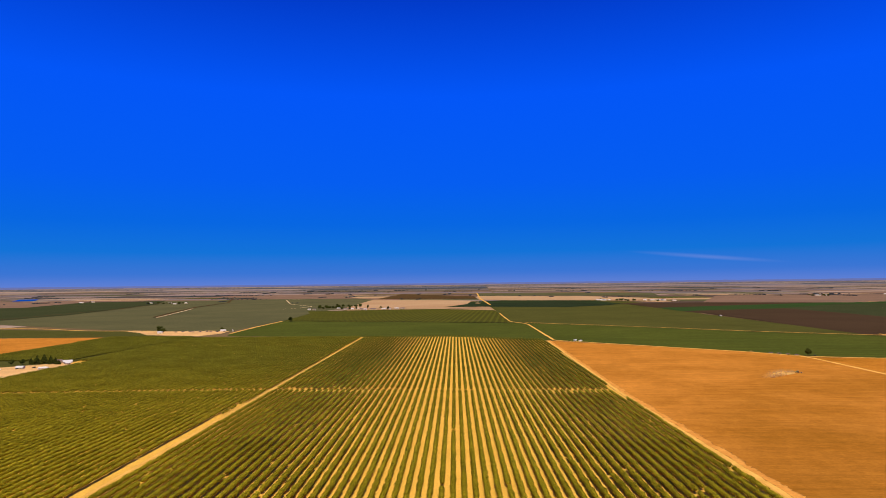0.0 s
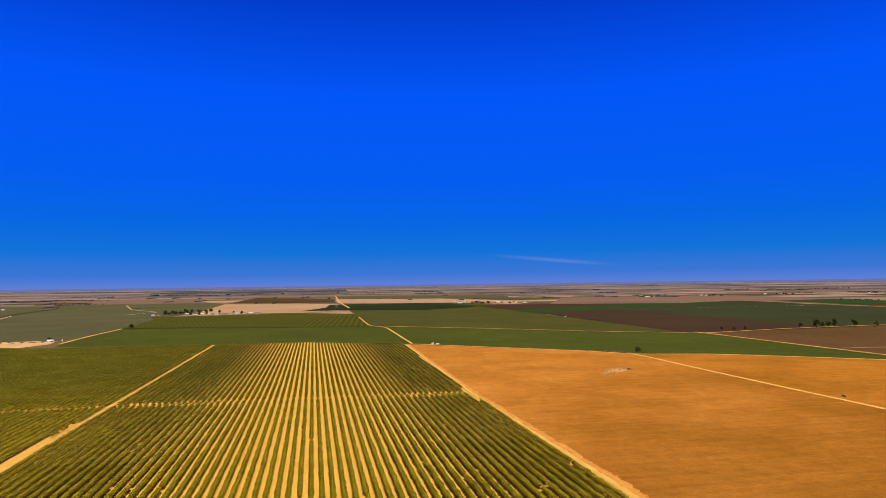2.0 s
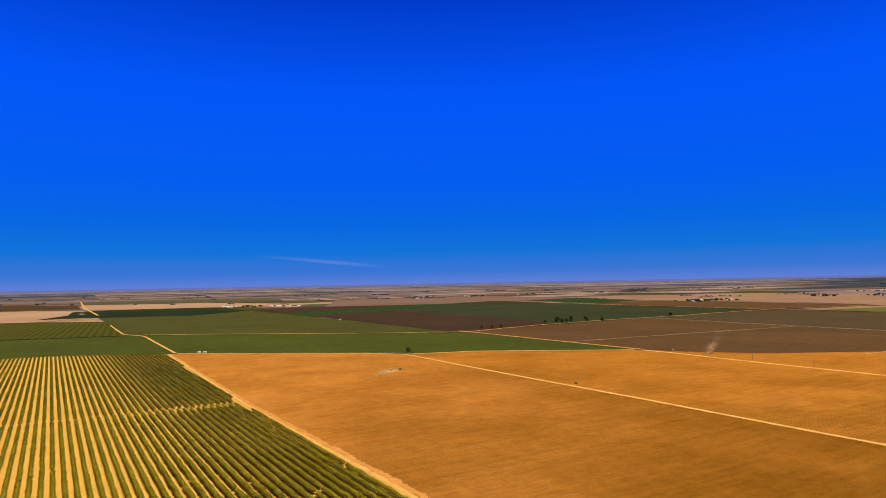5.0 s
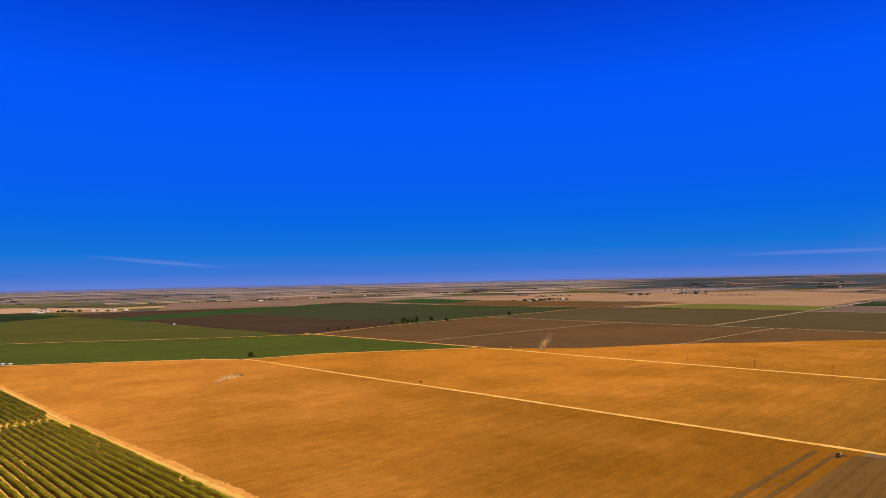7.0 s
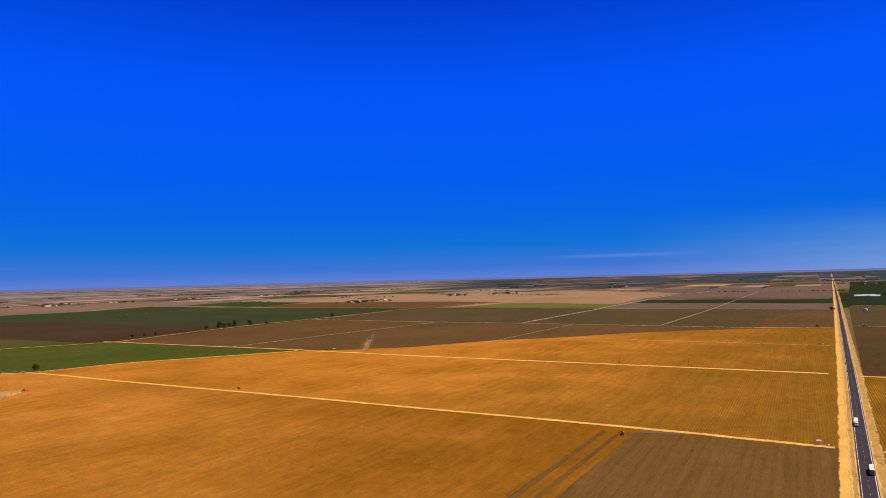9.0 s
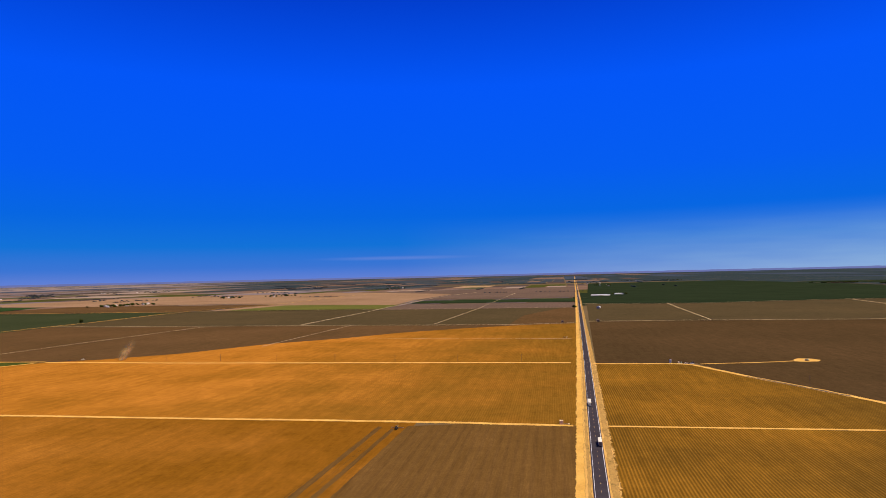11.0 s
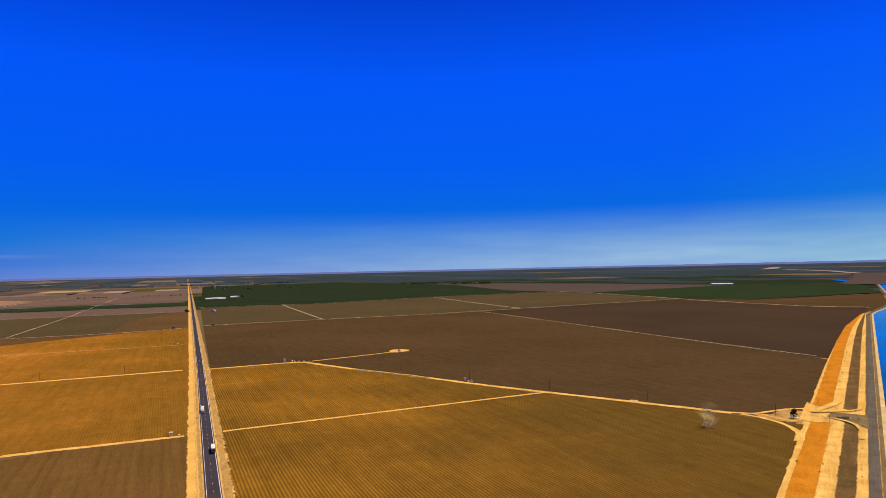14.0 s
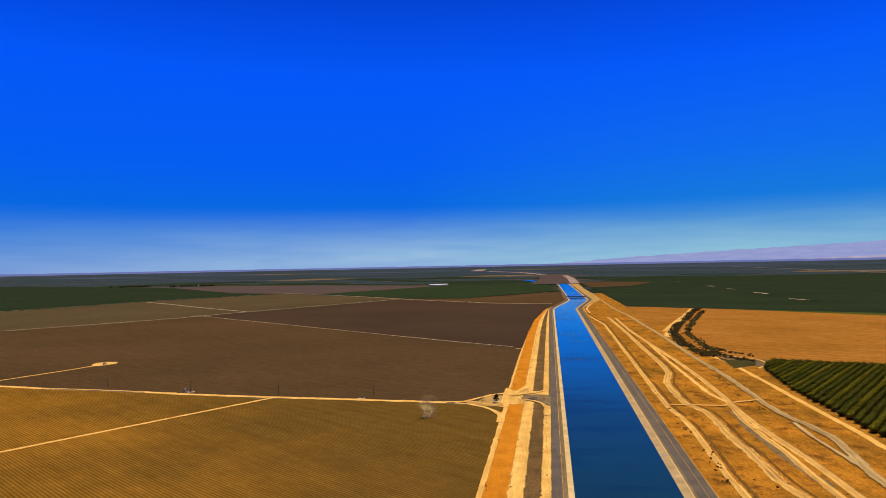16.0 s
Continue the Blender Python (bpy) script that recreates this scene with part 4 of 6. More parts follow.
field("slate_weeds", "grey gravel apron by the crossing", [beside(*q) for q in ((626, 3), (618, -8), (606, -20), (596, -26), (648, -26), (650, -14), (646, 2))], 1.0, 1.2)
track("thin sandy track curving to the crossing", [beside(*q) for q in ((725, -20.5), (690, -21), (670, -20), (658, -12), (648, 3), (640, 14))], 4.2, 0.75, "bank_sand", 0.5, 3)
track("sandy track curving to the crossing", [beside(*q) for q in ((725, -3), (695, -2), (676, 3), (658, 9), (640, 15))], 8.5, 0.55, "bank_sand", 0.35, 3)
track("thin sandy track curving to the crossing", [beside(*q) for q in ((560, -22), (585, -22), (606, -18), (619, -9), (624, 0))], 4.0, 0.75, "bank_sand", 0.5, 3)

field("sand", "bare sandy crossing in the orchard", [(-262, 728), (-262, 744), (-240, 746), (-238, 728)], 0.2, 1.5)
field("weedy", "trampled soil round the pump by the canal", [(384, -484), (372, -494), (381, -520), (366, -530), (340, -492), (352, -481), (372, -480)], 0.07, 1.0)
track("sandy fork by the canal", [(400, -466), (381, -484), (381, -506), (380, -524), (374, -541)], 5.5, 0.14, "bank_sand", 0.5, 3)
track("sandy fork by the canal", [(385, -474), (366, -479), (350, -477), (334, -471), (320, -462), (306, -440)], 5.5, 0.145, "bank_sand", 0.5, 3)
track("sandy wheel marks by the pump", [(378, -488), (362, -488), (346, -492)], 2.6, 0.15, "bank_sand", 0.6, 3)
# ---- water ----


def water_mat():
    m, t, n = base_mat("canal_water", 0.06, 0.13)
    n.inputs["IOR"].default_value = 1.33
    uv = t.nodes.new("ShaderNodeUVMap")
    uv.uv_map = "plan"
    mp = t.nodes.new("ShaderNodeMapping")
    mp.inputs["Rotation"].default_value = (0, 0, radians(-57))
    mp.inputs["Scale"].default_value = (0.35, 1, 1)
    link(t, uv.outputs[0], mp.inputs[0])
    a = noise_node(t, mp.outputs[0], 0.35, 6, 0.7)
    cross = t.nodes.new("ShaderNodeMapping")
    cross.inputs["Rotation"].default_value = (0, 0, radians(57))
    link(t, uv.outputs[0], cross.inputs[0])
    wide = t.nodes.new("ShaderNodeMapping")
    wide.inputs["Scale"].default_value = (1, 0.3, 1)
    link(t, cross.outputs[0], wide.inputs[0])
    # wind-rippled patches; their darker reflection also goes into the base colour
    dark_ripples = span(t, noise_node(t, wide.outputs[0], 0.035, 5, 0.65), 0.50, 0.66, 0, 1)
    # bright sky sheen put into the body colour further down the canal
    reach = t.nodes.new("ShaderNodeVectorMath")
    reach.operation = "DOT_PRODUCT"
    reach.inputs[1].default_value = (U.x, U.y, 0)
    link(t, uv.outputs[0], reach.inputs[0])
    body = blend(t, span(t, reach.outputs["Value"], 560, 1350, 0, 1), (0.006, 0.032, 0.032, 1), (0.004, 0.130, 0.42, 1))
    link(t, blend(t, dark_ripples, body, (0.004, 0.020, 0.028, 1)), n.inputs["Base Color"])
    gust = span(t, noise_node(t, mp.outputs[0], 0.02, 4, 0.6), 0.35, 0.65, 0.02, 0.07)
    link(t, gust, n.inputs["Roughness"])
    bump = t.nodes.new("ShaderNodeBump")
    link(t, span(t, dark_ripples, 0, 1, 0.05, 0.42), bump.inputs["Strength"])
    bump.inputs["Distance"].default_value = 0.5
    link(t, a, bump.inputs["Height"])
    link(t, bump.outputs[0], n.inputs["Normal"])
    return m


M["water"] = water_mat()
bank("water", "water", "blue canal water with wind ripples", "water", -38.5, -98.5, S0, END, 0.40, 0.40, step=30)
for a, b, w in (((2230, -3560), (2480, -3762), 50), ((2460, -3745), (2900, -4210), 60), ((2993, -4739), (4050, -6370), 70), ((-4750, 6300), (-4200, 5500), 170)):
    tagged(ribbon("water", [a, b], w, M["water"], 2.0, 0.2, 40), "far water under open sky", "water", kind="structure")

# ---- tracks in the dry grass west of the canal ----
R1 = [(40, -310), (96, -393), (116, -422), (140, -463), (170, -512), (195, -549), (218, -577), (262, -646), (339, -769), (477, -989), (640, -1248), (801, -1457), (956, -1706), (1068, -1980)]
R2 = [(10, -335), (71, -411), (85, -426), (99, -447), (119, -479), (140, -507), (164, -548), (188, -583), (211, -600), (233, -633), (266, -687), (289, -748), (312, -789), (420, -955), (533, -1132), (713, -1405)]
R3 = [(0, -350), (57, -425), (81, -462), (103, -498), (124, -527), (150, -567), (179, -622)]
R3B = [(-10, -352), (48, -430), (65, -456), (89, -492), (115, -527), (142, -565), (179, -624), (185, -636), (238, -722), (317, -841), (435, -1010), (543, -1167), (685, -1389)]
R3C = [(179, -624), (212, -661), (261, -736), (324, -833), (420, -985)]
R4 = [(0, -405), (41, -463), (55, -488), (64, -512), (83, -552), (106, -581), (129, -605), (155, -642), (191, -702), (234, -772), (293, -858), (436, -1082), (682, -1454), (837, -1673), (1360, -2474)]
track("sandy track in dry grass", R1, 6.5, 0.32, "bank_sand", 0.3, 4)
track("wide sandy track in dry grass", R2, 9.5, 0.34, "bank_sand", 0.35, 4)
track("sandy track in dry grass", R3, 6.5, 0.36, "bank_sand", 0.3, 4)
track("sandy track in dry grass", R3B, 8.0, 0.37, "bank_sand", 0.3, 4)
track("sandy side track", R3C, 6.0, 0.33, "bank_sand", 0.4, 4)
track("pale gravel track", R4, 9.0, 0.38, "beige_gravel", 0.35, 5)
track("thin pale track", [(117, -584), (94, -543), (72, -511), (60, -494)], 4.5, 0.40, "beige_gravel", 0.5, step=6)
track("narrow sandy cross track", [(228, -583), (210, -594), (178, -613), (181, -626), (172, -642), (164, -658)], 4.5, 0.42, step=4)
track("sandy orchard track", [(-30, -420), (51, -546), (69, -577), (96, -618), (129, -668), (194, -769), (266, -877), (300, -912)], 8, 0.30, step=6)
track("wide sandy ditch track", [(436, -1100), (500, -1270), (572, -1520), (645, -1765)], 24, 0.24, "bank_sand", 0.4, 5)
track("sandy ditch track", [(480, -1180), (545, -1400), (640, -1750)], 8, 0.3, "bank_sand", 0.4, 6)
track("sandy track by the orchard corner", [(218, -845), (214, -880), (236, -915), (275, -925)], 5, 0.33, step=6)
field("ditch_weeds", "dark weedy patch by the ditch", [(226, -862), (236, -900), (268, -890), (288, -905), (262, -866), (240, -826)], 0.32, 2.5)
field("slate_weeds", "grey weedy strip between tracks", [(62, -441), (70, -440), (95, -473), (115, -502), (145, -547), (171, -596), (166, -600), (139, -552), (109, -507), (88, -475)], 0.22, 1.6)
track("dark damp ditch bed", [(300, -930), (338, -965), (376, -1020), (454, -1165), (508, -1320), (545, -1460), (611, -1667), (640, -1790)], 12, 0.26, "ditch_weeds", 0.8, 5)
track("dark damp ditch bed", [(245, -905), (296, -940), (336, -1003), (433, -1175), (486, -1330), (549, -1538), (601, -1717)], 9, 0.27, "ditch_weeds", 0.9, 5)



def berm(line, width, height, material, label):
    """A low ridge of pushed-up earth along a track."""
    pts = []
    for i in range(len(line) - 1):
        a, b = Vector(line[i]), Vector(line[i + 1])
        n = max(1, int((b - a).length / 5))
        pts += [a.lerp(b, k / n) for k in range(n)]
    for _ in range(4):
        pts = [pts[0]] + [(pts[i - 1] + pts[i] * 2 + pts[i + 1]) / 4 for i in range(1, len(pts) - 1)] + [pts[-1]]
    vs, pl, fs, ac = [], [], [], []
    for i, p in enumerate(pts):
        d = (pts[min(i + 1, len(pts) - 1)] - pts[max(i - 1, 0)]).normalized()
        n = Vector((-d.y, d.x))
        h = height * (0.7 + 0.8 * noise.noise(Vector((p.x * 0.05, p.y * 0.05, 1))) + 0.4 * noise.noise(Vector((p.x * 0.3, p.y * 0.3, 2))))
        for o, z in ((-0.5, 0.02), (-0.18, 0.8), (0.12, 1.0), (0.5, 0.02)):
            q = p + n * (o * width * (1 + 0.3 * noise.noise(Vector((p.x * 0.1, p.y * 0.1, o)))))
            vs.append((q.x, q.y, 0.11 + max(0.05, h) * z))
            pl.append((q.x, q.y))
            ac.append((o * 2, 0))
        if i:
            k = 4 * i
            for q in range(3):
                fs.append((k - 4 + q, k + q, k + 1 + q, k - 3 + q))
    return tagged(mesh_object("berm", vs, fs, M[material], pl, True, ac), label, "berm", kind="structure")


# right-hand ridges are browner: the shade along the tracks put into their colour
for line, off, w, h in ((R1, 5, 5, 0.5), (R1, -5.5, 6, 0.6), (R2, 7, 6, 0.6), (R2, -7, 5, 0.5), (R4, 7, 5, 0.4)):
    berm(across(line, off), w * 0.8, h, "brown_earth" if off < 0 else "dry_grass", "low grassy ridge beside a track")
for line, off, w in ((R2, 1.4, 1.5), (R2, -1.8, 1.3), (R3, 1.3, 1.2), (R4, 0.5, 1.6), (R3B, -1.6, 1.2), (R3B, 1.4, 1.0), (R1, 0.3, 1.0)):
    track("worn wheel rut", across(line, off), w * 0.8, 0.75, "weedy", 0.9, 4)
for o, w in ((-32.0, 0.7), (-112.0, 0.4), (-116.9, 1.0)):
    bank("wheel_track", "weedy", "pale worn wheel line on the service drive", "track", o + w / 2, o - w / 2, S0, S1, 0.76, 0.76, step=4, rag=0.4)
bank("canal_curb", "concrete", "pale curb at the top of the lining", "canal lining", -34.9, -35.5, S0, END, 0.84, 0.84)
bank("canal_curb", "concrete", "pale curb at the top of the lining", "canal lining", -103.8, -104.5, S0, END, 0.84, 0.84)

# ---- trees ----


def part(name, bm, material, parent, label="", smooth=False):
    """Links a bmesh as one mesh object under a thing or a part."""
    me = bpy.data.meshes.new(name)
    bm.to_mesh(me)
    bm.free()
    me.materials.append(material)
    if smooth:
        me.polygons.foreach_set("use_smooth", np.ones(len(me.polygons), dtype=bool))
    ob = new(name, me)
    ob.parent = parent
    if label:
        tagged(ob, label)
    return ob


def icosphere(sub):
    bm = bmesh.new()
    bmesh.ops.create_icosphere(bm, subdivisions=sub, radius=1.0)
    v = np.array([p.co[:] for p in bm.verts])
    f = np.array([[q.index for q in p.verts] for p in bm.faces])
    bm.free()
    return v, f


def lumpy(sub, seed, size, lump=0.22, freq=1.7):
    v, f = icosphere(sub)
    out = []
    for p in v:
        q = Vector(p)
        k = 1 + lump * noise.noise(q * freq + Vector((seed * 7.3, seed * 3.1, 0))) + lump * 0.8 * noise.noise(q * freq * 2.3 + Vector((0, seed * 5.7, 9)))
        q = q * k
        if q.z < -0.55:
            q.z = -0.55 + (q.z + 0.55) * 0.3
        out.append((q.x * size[0], q.y * size[1], q.z * size[2]))
    return np.array(out), f


def leafed(sub, seed, size, leaves, rng, leaf=0.5):
    """A crown: a lumpy core with many small leaf clumps standing off its skin."""
    v, f = lumpy(sub, seed, size)
    vs, fs = [v], [f]
    o = len(v)
    fc = v[f].mean(axis=1)
    for _ in range(leaves):
        c = fc[rng.integers(len(fc))]
        c = c * rng.uniform(0.95, 1.16)
        a = rng.normal(size=3)
        a /= np.linalg.norm(a)
        b = np.cross(a, rng.normal(size=3))
        b /= np.linalg.norm(b)
        s = leaf * rng.uniform(0.6, 1.3)
        vs.append(np.array([c - a * s, c + b * s * 0.7, c + a * s, c - b * s * 0.7]))
        fs.append(np.array([[o, o + 1, o + 2], [o, o + 2, o + 3]]))
        o += 4
    return np.concatenate(vs), np.concatenate(fs)


def row_tree(seed, half, leaves, rng, leaf, rise=2.5, ring=6, cuts=(-1.0, -0.5, 0.5, 1.0)):
    """A pruned orchard tree that grows into its neighbours along the row: a dark uneven core inside a coat of many small leaf sprays."""
    vs, fs = [], []
    for k, u in enumerate(cuts):
        full = (1 - abs(u) ** 3.5) ** 0.5 if abs(u) < 1 else 0.30
        for i in range(ring):
            a = 2 * math.pi * i / ring + 0.3
            r = (0.86 + rng.uniform(-0.09, 0.07)) * full
            vs.append((math.cos(a) * r * half[0] * (1 + 0.5 * min(0.0, math.sin(a))), u * half[1] * 0.9, max(-0.62, math.sin(a) * r) * half[2] + rise))
        if k:
            for i in range(ring):
                j = (i + 1) % ring
                p, q = (k - 1) * ring, k * ring
                fs += [(p + i, p + j, q + j), (p + i, q + j, q + i)]
    for i in range(1, ring - 1):
        fs += [(0, i + 1, i), (len(vs) - ring, len(vs) - ring + i, len(vs) - ring + i + 1)]
    v, f = [np.array(vs)], [np.array(fs)]
    o = len(vs)
    bulge = [noise.noise(Vector((seed * 3.7, k * 1.9, 0.5))) for k in range(8)]
    for k in range(leaves):
        a = rng.uniform(-0.55, math.pi + 0.55)
        u = rng.uniform(-1.0, 1.0)
        r = ((1 - abs(u) ** 3.5) ** 0.5) * (0.84 + 0.14 * rng.random() + 0.12 * bulge[int((u + 1) * 3.9)])
        c = np.array([math.cos(a) * r * half[0] * (1 + 0.5 * min(0.0, math.sin(a))), u * half[1] + rng.normal(0, 0.2), math.sin(a) * r * half[2] + rise])
        out = np.array([math.cos(a) * 0.9, 0.0, math.sin(a) * 0.9 + 0.1])
        d = rng.normal(size=3) * 0.34 + out
        d /= np.linalg.norm(d)
        e = np.cross(d, rng.normal(size=3))
        e /= np.linalg.norm(e)
        g = np.cross(d, e)
        z = leaf * rng.uniform(0.6, 1.35)
        v.append(np.array([c + e * z, c - e * z * 0.5 + g * z * 0.8, c - e * z * 0.5 - g * z * 0.8]) + d * rng.uniform(-0.1, 0.1))
        f.append(np.array([[o, o + 1, o + 2]]))
        o += 3
    return np.concatenate(v), np.concatenate(f)


def trunk_geo(h, r):
    v = []
    for z, k in ((0, 1.0), (h, 0.6)):
        for i in range(4):
            a = math.pi / 2 * i
            v.append((math.cos(a) * r * k, math.sin(a) * r * k, z))
    f = []
    for i in range(4):
        j = (i + 1) % 4
        f += [(i, j, 4 + j), (i, 4 + j, 4 + i)]
    return np.array(v), np.array(f)


def plant(name, shapes, spots, material, label, category, rng, tall=(0.90, 1.10), smooth=True, along=0.0):
    """Many trees joined into one mesh: spots are rows of x, y, z."""
    spots = np.asarray(spots, dtype=np.float64)
    pick = rng.integers(len(shapes), size=len(spots))
    vs, fs, o = [], [], 0
    for k, (v, f) in enumerate(shapes):
        s = spots[pick == k]
        if not len(s):
            continue
        turn = along + rng.integers(0, 2, len(s)) * math.pi + rng.normal(0, 0.10, len(s))
        size = rng.uniform(tall[0], tall[1], (len(s), 1, 3))
        c, d = np.cos(turn)[:, None], np.sin(turn)[:, None]
        x = v[None, :, 0] * c - v[None, :, 1] * d
        y = v[None, :, 0] * d + v[None, :, 1] * c
        z = np.repeat(v[None, :, 2], len(s), 0)
        w = np.stack([x, y, z], -1) * size + s[:, None, :]
        n = len(v)
        fs.append((f[None] + (np.arange(len(s)) * n)[:, None, None] + o).reshape(-1, 3))
        vs.append(w.reshape(-1, 3))
        o += n * len(s)
    vs, fs = np.concatenate(vs), np.concatenate(fs)
    me = bpy.data.meshes.new(name)
    me.vertices.add(len(vs))
    me.vertices.foreach_set("co", vs.astype(np.float32).ravel())
    me.loops.add(fs.size)
    me.loops.foreach_set("vertex_index", fs.astype(np.int32).ravel())
    me.polygons.add(len(fs))
    me.polygons.foreach_set("loop_start", np.arange(0, fs.size, 3, dtype=np.int32))
    me.polygons.foreach_set("use_smooth", np.full(len(fs), smooth))
    me.materials.append(material)
    me.update(calc_edges=True)
    return tagged(new(name, me), label, category, kind="stuff")


rng = np.random.default_rng(5)
ROW, GAP = 6.7, 4.4          # between rows, and between trees in a row
SLANT = -0.0463              # the rows lean a little west of north


def with_trunk(crown, lift, h=1.4):
    v, f = crown
    v = v + np.array([0, 0, lift])
    tv, tf = trunk_geo(h, 0.16)
    return np.concatenate([v, tv]), np.concatenate([f, tf + len(v)])


near_shapes = [with_trunk(row_tree(k, (1.76, 2.85, 1.90), 96, rng, 0.44), 0) for k in range(12)]
mid_shapes = [row_tree(k + 20, (1.76, 2.9, 1.90), 36, rng, 0.62, ring=5, cuts=(-1.0, 0.0, 1.0)) for k in range(10)]
far_shapes = [row_tree(k + 40, (1.78, 3.0, 1.90), 14, rng, 0.85, ring=5, cuts=(-1.0, 0.0, 1.0)) for k in range(8)]


def west_edge(y):
    return -238 - (y - 375) * 0.0425


def east_edge(y):
    return 168 - (y - 376) * 0.060 if y < 725 else 147 - (y - 725) * 0.0275


def north_edge(x):
    return 1470 if x < -78 else 1476 - (x + 78) * 0.50


def orchard_spots(x0, x1, y0, y1, ok, miss=0.006):
    out = []
    first = math.floor(x0 / ROW)
    for i in range(first, math.ceil(x1 / ROW) + 14):
        off = rng.uniform(0, GAP)
        y = y0 + off
        while y < y1:
            x = i * ROW + SLANT * (y - 376) + rng.normal(0, 0.12)
            if ok(x, y) and rng.random() > miss and noise.noise(Vector((x * 0.09, y * 0.09, 2.0))) > -0.62:
                out.append((x, y + rng.normal(0, 0.25), 0.0))
            y += GAP
    return out


def crossing(x, y):
    """Clear turning strips across the rows."""
    c = 731 + (x + 226) * (0.085 if x < -226 else -0.012)
    return abs(y - c) < (5.6 if x < -226 else 7.0) or abs(y - 1270) < 4.0


def main_block(x, y):
    return west_edge(y) + 4.0 + 1.0 * noise.noise(Vector((y * 0.05, 1, 0))) < x < east_edge(y) - 3.0 and y < north_edge(x) and not crossing(x, y)


def west_block(x, y):
    return -688 - (y - 1016) * 0.038 + 4 < x < west_edge(y) - 4.2 - 1.0 * noise.noise(Vector((y * 0.05, 5, 0))) and x > -0.92 * y + 20 and y < 1470 and not crossing(x, y) and not (x < -655 and 640 < y < 1015)


everything = orchard_spots(-240, 170, 240, 1490, main_block)
picked = [s for s in everything if 372 <= s[1] < 402 and -125 <= s[0] <= 160]
rest = [s for s in everything if not (372 <= s[1] < 402 and -125 <= s[0] <= 160)]
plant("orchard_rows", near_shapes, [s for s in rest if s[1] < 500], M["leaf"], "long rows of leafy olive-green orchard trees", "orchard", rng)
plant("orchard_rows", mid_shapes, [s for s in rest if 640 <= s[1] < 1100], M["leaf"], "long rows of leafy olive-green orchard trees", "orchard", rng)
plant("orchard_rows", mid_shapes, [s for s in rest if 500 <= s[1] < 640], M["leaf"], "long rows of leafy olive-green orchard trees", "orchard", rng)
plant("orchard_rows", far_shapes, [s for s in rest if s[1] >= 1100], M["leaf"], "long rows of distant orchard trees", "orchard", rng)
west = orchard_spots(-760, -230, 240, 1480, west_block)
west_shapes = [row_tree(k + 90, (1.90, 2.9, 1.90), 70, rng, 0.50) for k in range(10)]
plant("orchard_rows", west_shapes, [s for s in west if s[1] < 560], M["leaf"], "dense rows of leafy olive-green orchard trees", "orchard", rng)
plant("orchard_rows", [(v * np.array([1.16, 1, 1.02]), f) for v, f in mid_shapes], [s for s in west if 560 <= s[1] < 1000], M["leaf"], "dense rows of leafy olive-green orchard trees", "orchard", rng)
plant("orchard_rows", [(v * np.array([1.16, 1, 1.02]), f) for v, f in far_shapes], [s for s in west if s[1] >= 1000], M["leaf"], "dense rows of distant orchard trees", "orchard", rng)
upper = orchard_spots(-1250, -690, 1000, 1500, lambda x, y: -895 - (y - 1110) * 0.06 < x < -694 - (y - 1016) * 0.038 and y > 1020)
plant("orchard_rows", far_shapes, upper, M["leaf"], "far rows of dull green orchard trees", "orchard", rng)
tagged(sheet("orchard_floor", [(-222, 225), (-238, 375), (-255, 740), (-285, 1482), (-78, 1482), (129, 1376), (147, 725), (170, 376), (178, 225)], M["orchard_floor"], 0.04), "sandy yellow orchard floor", "ground", kind="structure")
tagged(sheet("orchard_floor", [(-660, 225), (-661, 823), (-690, 1010), (-705, 1500), (-285, 1482), (-255, 740), (-238, 375), (-222, 225)], M["orchard_floor"], 0.035), "sandy orchard floor between dense rows", "ground", kind="structure")

# the trees of one stretch, each on its own
crown_meshes = []
for k in range(6):
    v, f = row_tree(k + 60, (1.76, 2.85, 1.90), 190, rng, 0.40, 2.5)
    me = bpy.data.meshes.new("crown")
    me.from_pydata(v.tolist(), [], f.tolist())
    me.materials.append(M["leaf"])
    crown_meshes.append(me)
tv, tf = trunk_geo(1.5, 0.17)
limb_v, limb_f = [tv], [tf]
o = len(tv)
for k in range(4):
    a = k * math.pi / 2 + 0.5
    lv = tv * np.array([0.5, 0.5, 0.9])
    tilt = np.array([[1, 0, 0.6 * math.cos(a)], [0, 1, 0.6 * math.sin(a)], [0, 0, 1]])
    limb_v.append(lv @ tilt.T + np.array([0, 0, 1.2]))
    limb_f.append(tf + o)
    o += len(tv)
trunk_mesh = bpy.data.meshes.new("trunk")
trunk_mesh.from_pydata(np.concatenate(limb_v).tolist(), [], np.concatenate(limb_f).tolist())
trunk_mesh.materials.append(M["bark"])
for i, (x, y, _) in enumerate(picked[:300]):
    root = new("orchard_tree")
    root.matrix_world = Matrix.LocRotScale((x, y, 0), Euler((0, 0, (i % 2) * math.pi + rng.normal(0, 0.10))), Vector([rng.uniform(0.88, 1.14)] * 3))
    tagged(root, "leafy olive-green orchard tree in a row", "tree", "orchard row trees")
    for nm, me in (("trunk", trunk_mesh), ("crown", crown_meshes[i % 6])):
        ob = new(nm, me)
        ob.parent = root

# orchard west of the canal
def beyond_canal(x, y):
    return inside((x, y), [(208, -837), (222, -905), (102, -939), (-170, -1000), (-170, -425), (54, -571), (154, -728)])


dense_shapes = [row_tree(k + 120, (3.5, 3.0, 2.7), 64, rng, 0.75, 2.7) for k in range(8)]
fresh, shaded = [], []
